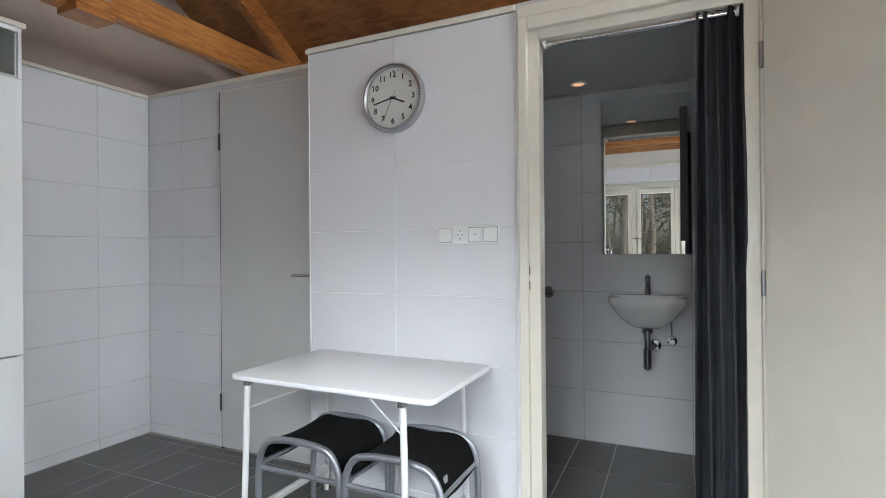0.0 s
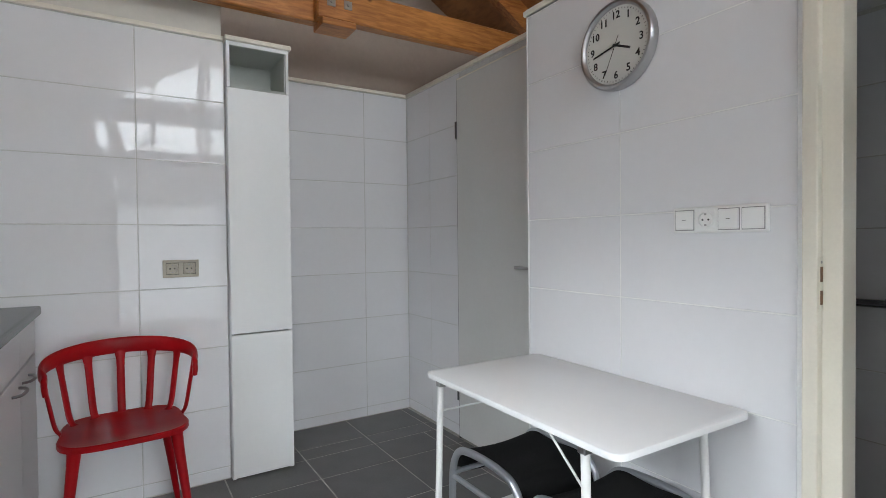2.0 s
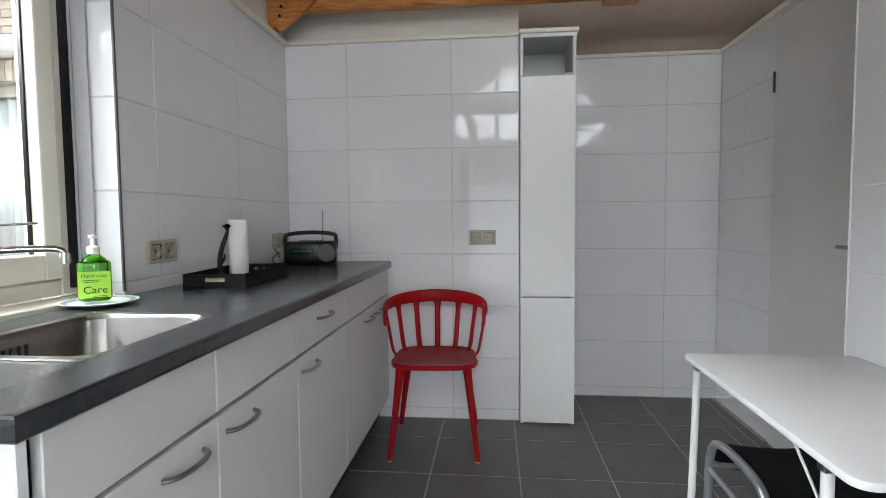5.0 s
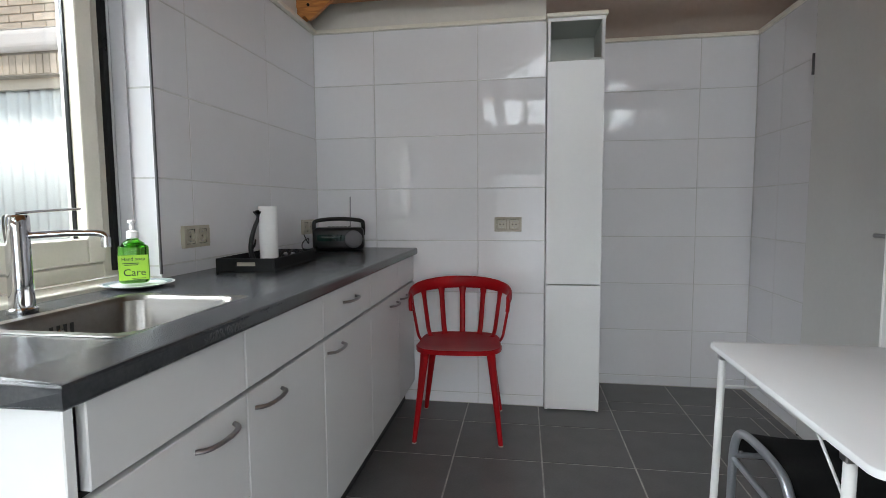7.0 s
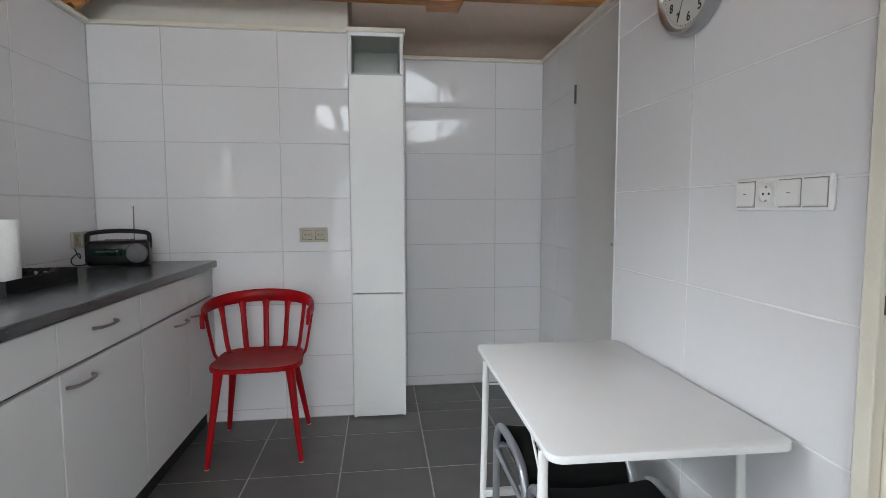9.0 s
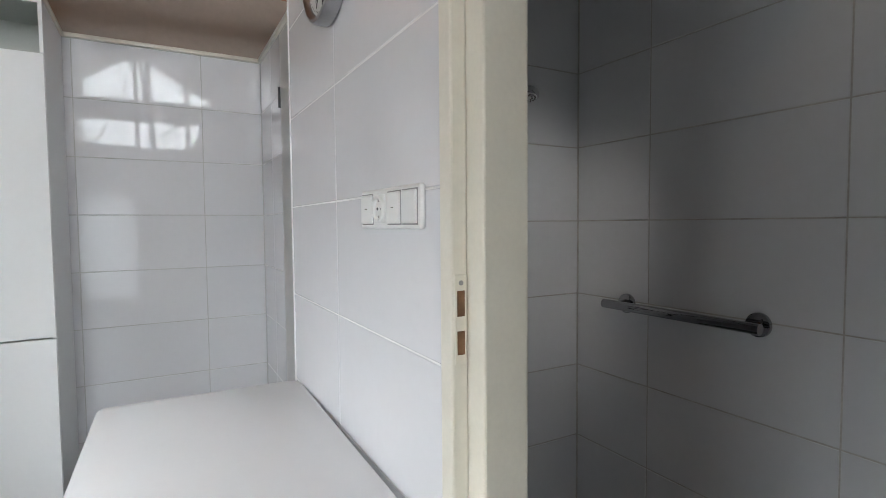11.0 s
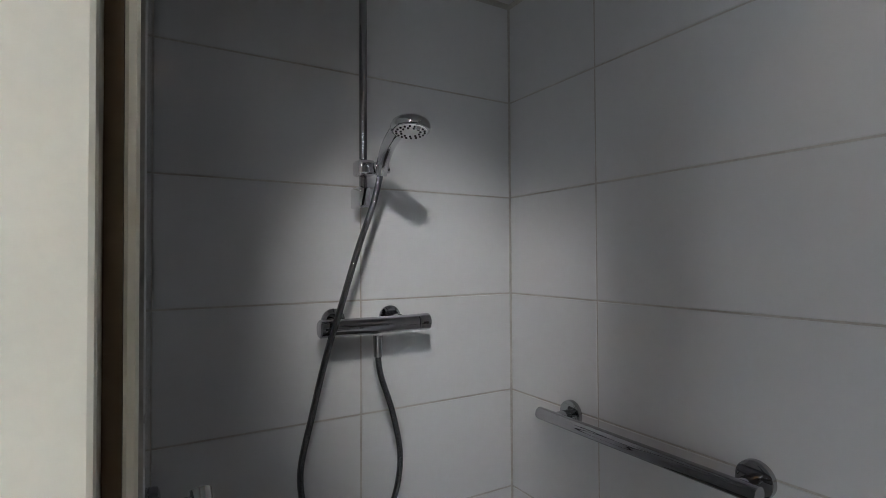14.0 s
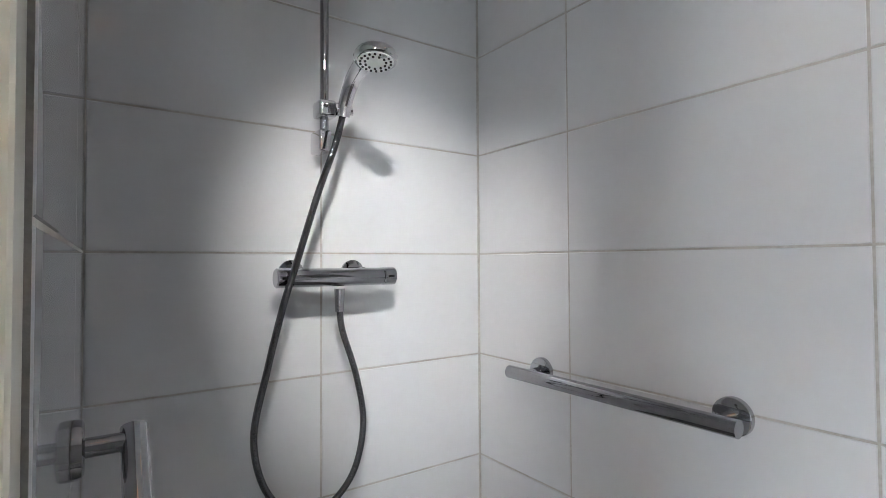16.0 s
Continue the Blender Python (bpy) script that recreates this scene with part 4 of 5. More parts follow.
def stool(at, turn, tag=False):
    """Two hooped tube sides with a black sling seat stretched between them; sides run along x."""
    t = thing("stool", "grey metal tube stool with a black sling seat under the table", "stool", at, turn, group="stools under the table")
    d, w, h = 0.385, 0.345, 0.425
    for y in (-w / 2, w / 2):
        pts = curve_points([(-d / 2 - 0.012, y, 0.004), (-d / 2 - 0.008, y, 0.2), (-d / 2, y, h - 0.09), (-d / 2 + 0.035, y, h - 0.022), (-d / 2 + 0.095, y, h), (0, y, h + 0.006),
                            (d / 2 - 0.095, y, h), (d / 2 - 0.035, y, h - 0.022), (d / 2, y, h - 0.09), (d / 2 + 0.008, y, 0.2), (d / 2 + 0.012, y, 0.004)], 5)
        part("side_hoop", tube(pts, 0.0135, 12), GREY_TUBE, t, smooth=True)
        part("side_rail", tube([(-d / 2 - 0.002, y, h - 0.12), (d / 2 + 0.002, y, h - 0.12)], 0.010, 10), GREY_TUBE, t, smooth=True)
        for x in (-d / 2 - 0.012, d / 2 + 0.012):
            part("foot_cap", rod((x, y, 0), (x, y, 0.02), 0.016, seg=12), BLACK, t)
    for x in (-d / 2 + 0.004, d / 2 - 0.004):
        part("cross_bar", tube([(x, -w / 2, h - 0.105), (x, w / 2, h - 0.105)], 0.010, 10), GREY_TUBE, t, smooth=True)
        for y in (-w / 2 + 0.02, w / 2 - 0.02):
            part("bolt", rod((x, y, h - 0.118), (x, y, h - 0.09), 0.007, seg=8), SATIN, t)
    bm = bmesh.new()
    prof = curve_points([(-d / 2 - 0.004, 0, h - 0.12), (-d / 2 + 0.03, 0, h - 0.035), (-d / 2 + 0.09, 0, h - 0.006), (0, 0, h - 0.012), (d / 2 - 0.09, 0, h - 0.006), (d / 2 - 0.03, 0, h - 0.035), (d / 2 + 0.004, 0, h - 0.12)], 5)
    n = 8
    rows = []
    for p in prof:
        row = []
        for j in range(n + 1):
            y = -w / 2 + w * j / n
            row.append(bm.verts.new((p.x, y, p.z - 0.014 * math.sin(math.pi * j / n) + 0.012)))
        rows.append(row)
    for a, b in zip(rows, rows[1:]):
        for j in range(n):
            bm.faces.new((a[j], a[j + 1], b[j + 1], b[j]))
    r = bmesh.ops.extrude_face_region(bm, geom=bm.faces[:])
    bmesh.ops.translate(bm, vec=(0, 0, -0.004), verts=[e for e in r["geom"] if isinstance(e, bmesh.types.BMVert)])
    seat = part("sling_seat", bm, BLACK_CLOTH, t, "black fabric sling", smooth=True)
    if tag:
        part("fabric_tag", block(-d / 2 + 0.010, -d / 2 + 0.016, w / 2 - 0.085, w / 2 - 0.06, h - 0.085, h - 0.05), GAP_GREY, seat, "small grey fabric tag")
    return t


stool((2.115, 1.665, 0), 90)
stool((2.115, 1.245, 0), 90, tag=True)


def red_chair():
    """Moulded armchair: dished seat, wrap-round top rail on six flat slats, four splayed legs. The front looks to -y."""
    t = thing("armchair", "red moulded plastic armchair with slatted wrap-round back", "chair", (0.905, 2.668, 0), 3)
    h = 0.462
    out = []
    for k in range(40):
        a = 2 * math.pi * k / 40
        c, s = math.cos(a), math.sin(a)
        rx, ry = 0.220, 0.205
        e = 0.54
        out.append((rx * abs(c) ** e * (1 if c > 0 else -1) * (1.0 if s < 0 else 0.96), ry * abs(s) ** e * (1 if s > 0 else -1)))
    bm = bmesh.new()
    rings = []
    for f, z in ((1.0, h - 0.020), (1.0, h - 0.004), (0.97, h + 0.002), (0.8, h - 0.006), (0.4, h - 0.014), (0.05, h - 0.015)):
        rings.append([bm.verts.new((x * f, y * f, z)) for x, y in out])
    for a, b in zip(rings, rings[1:]):
        for j in range(40):
            bm.faces.new((a[j], a[(j + 1) % 40], b[(j + 1) % 40], b[j]))
    bm.faces.new(rings[-1])
    bm.faces.new(rings[0])
    part("seat", bm, RED, t, smooth=True)
    # top rail: an arc that ends in short arm stubs turned down at the front
    def rail_at(deg):
        a = radians(deg)
        return Vector((0.262 * math.sin(a), 0.020 + 0.215 * math.cos(a), 0.742 - 0.040 * (abs(deg) / 95) ** 2))
    pts = [rail_at(d) for d in range(-108, 109, 12)]
    first, last = pts[0].copy(), pts[-1].copy()
    pts = [first + Vector((0.004, -0.022, -0.055)), first + Vector((0.0, -0.020, -0.018))] + pts + [last + Vector((0, -0.020, -0.018)), last + Vector((-0.004, -0.022, -0.055))]
    bm = bmesh.new()
    sm = curve_points(pts, 3)
    prev = None
    for i, p in enumerate(sm):
        f = i / (len(sm) - 1)
        tall = 0.017 + 0.017 * math.sin(math.pi * f) ** 0.7
        d = (sm[min(i + 1, len(sm) - 1)] - sm[max(i - 1, 0)]).normalized()
        s = Vector((0, 0, 1)).cross(d)
        s = s.normalized() if s.length > 0.2 else Vector((1 if p.x > 0 else -1, 0, 0))
        u = d.cross(s).normalized()
        ring = [bm.verts.new(p + s * (0.010 * math.cos(q)) + u * (tall * math.copysign(abs(math.sin(q)) ** 0.6, math.sin(q)))) for q in [2 * math.pi * j / 12 for j in range(12)]]
        if prev:
            for j in range(12):
                bm.faces.new((prev[j], prev[(j + 1) % 12], ring[(j + 1) % 12], ring[j]))
        else:
            bm.faces.new(ring)
        prev = ring
    bm.faces.new(prev)
    part("top_rail", bm, RED, t, smooth=True)
    for deg in (-86, -54, -27, 0, 27, 54, 86):
        top = rail_at(deg) + Vector((0, 0, -0.015))
        a = radians(deg)
        foot = Vector((0.205 * math.sin(a), 0.015 + 0.178 * math.cos(a) * (1.0 if abs(deg) < 60 else 0.8), h - 0.006))
        mid = foot.lerp(top, 0.12) + Vector((0.012 * math.sin(a), 0.010 * math.cos(a), 0))
        line = curve_points([foot, mid, foot.lerp(top, 0.5) + Vector((0.008 * math.sin(a), 0.006 * math.cos(a), 0)), top], 5)
        bm = bmesh.new()
        prev = None
        across = Vector((math.cos(a), -math.sin(a), 0))
        out_dir = Vector((math.sin(a), math.cos(a), 0))
        for i, p in enumerate(line):
            f = i / (len(line) - 1)
            w = 0.0150 + 0.020 * (1 - min(1, f * 6)) ** 2 + 0.013 * max(0, (f - 0.82) / 0.18) ** 2
            ring = [bm.verts.new(p + across * (w * math.cos(q)) + out_dir * (0.0075 * math.sin(q))) for q in [2 * math.pi * j / 10 for j in range(10)]]
            if prev:
                for j in range(10):
                    bm.faces.new((prev[j], prev[(j + 1) % 10], ring[(j + 1) % 10], ring[j]))
            else:
                bm.faces.new(ring)
            prev = ring
        bm.faces.new(prev)
        part("back_slat", bm, RED, t, smooth=True)
    for sx in (-1, 1):
        for x, y, xt, yt in ((0.213, -0.215, 0.163, -0.150), (0.213, 0.228, 0.150, 0.120)):
            pts = [(sx * xt, yt, h - 0.012), (sx * (xt + 0.006), yt + 0.004 * (1 if y > 0 else -1), h - 0.07), (sx * (xt * 0.5 + x * 0.5), (yt + y) / 2, 0.22), (sx * x, y, 0.004)]
            leg = part("leg", tube(curve_points(pts, 5), 0.02, 14, ends=(0.025, 0.0115)), RED, t, smooth=True)
            part("glide", rod((sx * x, y, 0.0), (sx * x, y, 0.006), 0.012, seg=12), CREAM_PLASTIC, leg, "pale plastic foot glide")


red_chair()


def paper_tray():
    """Black wooden tray with cut-out grips."""
    at, turn = (0.170, 2.072, CT), 3.5
    t = thing("serving_tray", "black wooden tray with grip holes on the worktop", "tray", at, turn)
    a, b, hh = 0.118, 0.225, 0.048
    part("base", block(-a, a, -b, b, 0.0, 0.008), BLACK_MATTE, t)
    part("long_side", block(-a, -a + 0.009, -b, b, 0.008, hh, bevel=0.001), BLACK_MATTE, t)
    part("long_side", block(a - 0.009, a, -b, b, 0.008, hh, bevel=0.001), BLACK_MATTE, t)
    for y in (-b, b - 0.009):
        for x0, x1, z0, z1 in ((-a + 0.009, -0.04, 0.008, hh), (0.04, a - 0.009, 0.008, hh), (-0.04, 0.04, 0.008, 0.018), (-0.04, 0.04, 0.034, hh)):
            part("end_side", block(x0, x1, y, y + 0.009, z0, z1), BLACK_MATTE, t)
    part("grip_backing", block(-0.038, 0.038, -b + 0.0095, -b + 0.0105, 0.0185, 0.0335), CREAM_PLASTIC, t, "pale wood showing through the grip hole")


paper_tray()


def roll_holder():
    t = thing("kitchen_roll_holder", "black curved kitchen roll holder with arm", "roll holder", (0.156, 2.09, CT + 0.0082))
    part("base", lathe([(0.0001, 0), (0.075, 0), (0.075, 0.006), (0.0002, 0.008)], (0, 0, 0), 'z', 28), BLACK, t)
    part("spindle", rod((0, 0, 0.006), (0, 0, 0.225), 0.008, seg=12), BLACK, t)
    arm = curve_points([(-0.050, -0.036, 0.004), (-0.060, -0.041, 0.045), (-0.058, -0.040, 0.095), (-0.046, -0.034, 0.145), (-0.034, -0.028, 0.180), (-0.030, -0.026, 0.198)], 6)
    part("arm", tube(arm, 0.011, 10, ends=(0.012, 0.007)), BLACK, t, smooth=True)
    part("spur", tube(curve_points([(-0.057, -0.040, 0.060), (-0.046, -0.034, 0.078), (-0.043, -0.032, 0.100)], 4), 0.005, 8, ends=(0.007, 0.003)), BLACK, t, smooth=True)
    part("crown", lathe([(0.0001, -0.016), (0.007, -0.014), (0.011, -0.004), (0.021, 0.006), (0.022, 0.012), (0.014, 0.010), (0.010, 0.016), (0.0002, 0.018)], (-0.030, -0.026, 0.206), 'z', 16), BLACK, t, smooth=True)


roll_holder()
roll = thing("kitchen_roll", "white roll of kitchen paper on its holder", "kitchen roll", (0.156, 2.09, CT + 0.0165))
part("paper", lathe([(0.009, 0.0), (0.0365, 0.0), (0.038, 0.003), (0.038, 0.228), (0.0365, 0.231), (0.009, 0.231)], (0, 0, 0), 'z', 40), PAPER, roll, smooth=True)

g = thing("trivet", "black beaded trivet lying in the tray", "trivet", (0.182, 2.215, CT + 0.008))
for k in range(4):
    pts = curve_points([(-0.06 + 0.04 * k, -0.05, 0.012), (-0.05 + 0.035 * k, 0.0, 0.042), (-0.055 + 0.04 * k, 0.055, 0.014)], 5)
    part("link", tube(pts, 0.006, 8), BLACK, g, smooth=True)


def radio():
    t = thing("radio", "black portable radio with handle and aerial on the worktop", "radio", (0.205, 2.80, CT), 14)
    w, d, h = 0.140, 0.058, 0.128
    bm = block(-w, w, -d, d, 0.004, h, bevel=0.022, seg=4)
    part("body", bm, BLACK, t, smooth=True)
    part("front_panel", slab(rounded(-0.112, 0.04, 0.055, 0.090, 0.012), 0, 0.004), DARK_GREEN, t)
    fp = t.children[-1]
    fp.matrix_basis = pose(0, -d + 0.0005, 0, 90, 0, 0)
    for k in range(7):
        part("dial_mark", block(-0.085 + 0.014 * k, -0.083 + 0.014 * k, -d - 0.0045, -d - 0.0036, 0.074, 0.080), PAPER, t)
    part("speaker", lathe([(0.0001, -0.008), (0.034, -0.007), (0.046, -0.002), (0.049, 0.003), (0.049, 0.006)], (0.086, -d - 0.002, 0.064), 'y', 32), SPEAKER, t, smooth=True)
    part("handle", tube(curve_points([(-w + 0.006, 0.0, 0.085), (-w + 0.004, 0.0, 0.140), (-w + 0.022, 0.0, 0.166), (0, 0.0, 0.176), (w - 0.022, 0.0, 0.166), (w - 0.004, 0.0, 0.140), (w - 0.006, 0.0, 0.085)], 6), 0.0125, 12, flat=0.9), BLACK, t, smooth=True)
    for k in range(6):
        part("button", block(-0.06 + 0.022 * k, -0.044 + 0.022 * k, -0.012, 0.012, h - 0.001, h + 0.006, bevel=0.002), SPEAKER, t)
    part("aerial", rod((0.060, 0.045, 0.10), (0.063, 0.045, 0.300), 0.0030, seg=8), CHROME_DARK, t, "thin telescopic aerial")
    part("power_cable", tube(curve_points([(-0.12, 0.03, 0.03), (-0.16, 0.02, 0.008), (-0.20, 0.0, 0.012), (-0.195, -0.035, 0.045), (-0.165, -0.03, 0.07), (-0.17, 0.0, 0.04), (-0.20, 0.035, 0.09)], 6), 0.0028, 8), BLACK, t, smooth=True)


radio()


# ---- bathroom things ----
def curtain():
    """Gathered curtain: a pleated sheet with thickness, pulled to one side of the doorway."""
    t = thing("doorway_curtain", "dark navy curtain gathered at the side of the doorway", "curtain", (0, 0, 0))
    bm = bmesh.new()
    n, rows = 90, 14
    grid = []
    for i in range(rows + 1):
        z = 2.075 - 2.06 * i / rows
        spread = 0.90 + 0.10 * i / rows
        row = []
        for j in range(n + 1):
            f = j / n
            y = 0.150 + (f - 0.5) * 0.195 * spread
            x = 2.512 + 0.030 * math.sin(f * math.pi * 9.0 + 0.5) * (0.75 + 0.4 * math.sin(f * 7 + i * 0.12)) + 0.006 * math.sin(i * 0.7 + f * 11)
            row.append(bm.verts.new((x, y + 0.010 * math.sin(f * math.pi * 18 + i * 0.15), z)))
        grid.append(row)
    for a, b in zip(grid, grid[1:]):
        for j in range(n):
            bm.faces.new((a[j], a[j + 1], b[j + 1], b[j]))
    c = part("cloth", bm, NAVY, t, smooth=True)
    s = c.modifiers.new("thickness", 'SOLIDIFY')
    s.thickness = 0.002
    for k in range(5):
        part("curtain_ring", tube([(2.510 + 0.017 * math.cos(q), 0.075 + 0.036 * k, 2.048 + 0.017 * math.sin(q)) for q in [2 * math.pi * j / 16 for j in range(16)]], 0.003, 8, closed=True), CHROME, t, smooth=True)


curtain()
rodt = thing("curtain_rod", "chrome tension rod across the doorway", "curtain rod")
part("pole", rod((2.510, 0.112, 2.035), (2.510, 0.806, 2.035), 0.0115, seg=20), CHROME, rodt, smooth=True)
for y0, y1 in ((0.806, 0.8175), (0.1005, 0.112)):
    part("end_cap", rod((2.510, y0, 2.035), (2.510, y1, 2.035), 0.017, seg=20), WHITE_PLASTIC, rodt)


def grab_rail():
    t = thing("grab_rail", "chrome straight grab rail on round wall plates", "grab rail", group="grab rails")
    x, z = 3.518, 0.905
    part("bar", rod((x, 1.010, z), (x, 1.585, z), 0.0165, seg=28), CHROME_DARK, t, smooth=True)
    for y in (1.052, 1.535):
        part("post", tube([(x + 0.004, y, z), (3.582, y, z)], 0.0125, 20), CHROME_DARK, t, smooth=True)
        part("wall_plate", lathe([(0.0001, -0.013), (0.030, -0.013), (0.0355, -0.011), (0.0365, -0.006), (0.0365, 0.0), (0.0002, 0.0)], (3.589, y, z), 'x', 36), CHROME_DARK, t, smooth=True)


grab_rail()


def angled_rail():
    t = thing("angled_grab_rail", "chrome grab rail running down beside the shower", "grab rail", group="grab rails")
    y, z = 1.36, 0.963
    for dy, dz, xw in ((0.0, 0.0, 2.5905), (-0.26, -0.30, 2.585)):
        part("post", rod((xw + 0.004, y + dy, z + dz), (2.657, y + dy, z + dz), 0.0125, seg=20), CHROME_DARK, t, smooth=True)
        part("wall_plate", lathe([(0.0001, 0.014), (0.030, 0.014), (0.0355, 0.011), (0.0365, 0.006), (0.0365, 0.0), (0.0002, 0.0)], (xw, y + dy, z + dz), 'x', 36), CHROME_DARK, t, smooth=True)
    part("bar", tube([(2.658, y + 0.012, z + 0.014), (2.658, y + 0.004, z + 0.005), (2.658, y - 0.27, z - 0.312)], 0.0165, 20), CHROME_DARK, t, smooth=True)


angled_rail()


def shower():
    t = thing("shower_set", "chrome thermostatic shower with hose, hand shower and riser rail", "shower")
    y, z = 1.722, 1.158
    bar = part("mixer_bar", rod((2.985, y, z), (3.212, y, z), 0.0215, seg=28), CHROME_DARK, t, smooth=True)
    for a, b in ((2.948, 2.983), (3.214, 3.246)):
        k = part("control_knob", lathe([(0.0001, a), (0.019, a), (0.0222, a + 0.003), (0.0222, b), (0.0001, b)], (0, y, z), 'x', 28), CHROME_DARK, t, smooth=True)
        part("pointer", block((a + b) / 2 - 0.008, (a + b) / 2 + 0.008, y - 0.0228, y - 0.020, z - 0.003, z + 0.003), BLACK, k)
    for x in (3.008, 3.168):
        part("wall_union", rod((x, y + 0.01, z + 0.010), (x, 1.792, z + 0.010), 0.013, seg=20), CHROME_DARK, t, smooth=True)
        part("rosette", lathe([(0.0001, 0.0), (0.031, 0.0), (0.031, -0.006), (0.022, -0.014), (0.0002, -0.014)], (x, 1.799, z + 0.010), 'y', 32), CHROME_DARK, t, smooth=True)
    part("riser_rail", rod((3.070, 1.742, 1.462), (3.070, 1.742, 2.10), 0.0105, seg=20), CHROME_DARK, t, smooth=True)
    part("rail_bracket", rod((3.070, 1.742, 2.05), (3.070, 1.799, 2.05), 0.012, seg=20), CHROME_DARK, t, smooth=True)
    part("rail_bracket", block(3.055, 3.085, 1.730, 1.798, 1.458, 1.512, bevel=0.006, seg=3), CHROME, t, smooth=True)
    slide = part("slider", block(3.046, 3.092, 1.708, 1.762, 1.536, 1.578, bevel=0.010, seg=3), CHROME, t, smooth=True)
    part("slider_knob", rod((3.088, 1.712, 1.554), (3.122, 1.700, 1.562), 0.018, seg=20), CHROME, slide, smooth=True)
    # hand shower
    d = Vector((-0.010, -0.140, 0.054))
    base = Vector((3.098, 1.692, 1.536))
    hs = part("hand_shower", tube(curve_points([base, base + Vector((0.0, -0.014, 0.034)), base + Vector((-0.002, -0.055, 0.070)), base + Vector((-0.005, -0.105, 0.088)), base + Vector((-0.008, -0.140, 0.092))], 5), 0.0175, 16, ends=(0.0145, 0.021)), CHROME, t, smooth=True)
    head_c = base + d * 1.22 + Vector((0.008, 0, 0.017))
    tilt = (Matrix.Translation(head_c) @ Euler((radians(-9), radians(5), 0)).to_matrix().to_4x4())
    bm = lathe([(0.0001, 0.020), (0.032, 0.018), (0.043, 0.009), (0.046, 0.0), (0.044, -0.008), (0.039, -0.0105)], (0, 0, 0), 'z', 36)
    bmesh.ops.transform(bm, matrix=tilt, verts=bm.verts[:])
    hd = part("shower_head", bm, CHROME, t, smooth=True)
    bm = lathe([(0.0001, -0.0100), (0.038, -0.0100), (0.038, -0.0115), (0.0002, -0.0115)], (0, 0, 0), 'z', 32)
    bmesh.ops.transform(bm, matrix=tilt, verts=bm.verts[:])
    sp = part("spray_face", bm, WHITE_PLASTIC, hd, "pale spray face with dark nozzles")
    for ring, count in ((0.032, 18), (0.022, 11)):
        for k in range(count):
            a = 2 * math.pi * k / count
            bm = rod((ring * math.cos(a), ring * math.sin(a), -0.0140), (ring * math.cos(a), ring * math.sin(a), -0.0110), 0.0027, seg=8)
            bmesh.ops.transform(bm, matrix=tilt, verts=bm.verts[:])
            part("nozzle", bm, BLACK, sp)
    bm = block(-0.006, 0.006, -0.036, -0.028, -0.018, -0.008, bevel=0.002)
    bmesh.ops.transform(bm, matrix=tilt, verts=bm.verts[:])
    part("mode_lever", bm, CHROME, hd)
    # hose: from under the mixer in a loop up to the hand shower
    hose = curve_points([(3.105, 1.732, 1.090), (3.112, 1.732, 1.03), (3.150, 1.738, 0.92), (3.172, 1.742, 0.80), (3.150, 1.742, 0.69), (3.095, 1.742, 0.625), (3.035, 1.742, 0.610), (2.975, 1.740, 0.635),
                         (2.925, 1.735, 0.71), (2.905, 1.728, 0.82), (2.930, 1.715, 0.96), (2.960, 1.700, 1.10), (2.988, 1.690, 1.20), (3.032, 1.682, 1.35), (3.072, 1.683, 1.46), (3.096, 1.691, 1.540)], 10)
    part("hose", tube(hose, 0.0078, 12), HOSE, t, "dark ribbed metal hose", smooth=True)
    part("hose_nut", rod((3.105, 1.732, 1.075), (3.105, 1.732, 1.130), 0.0105, 0.0125, seg=18), CHROME_DARK, t, smooth=True)


shower()


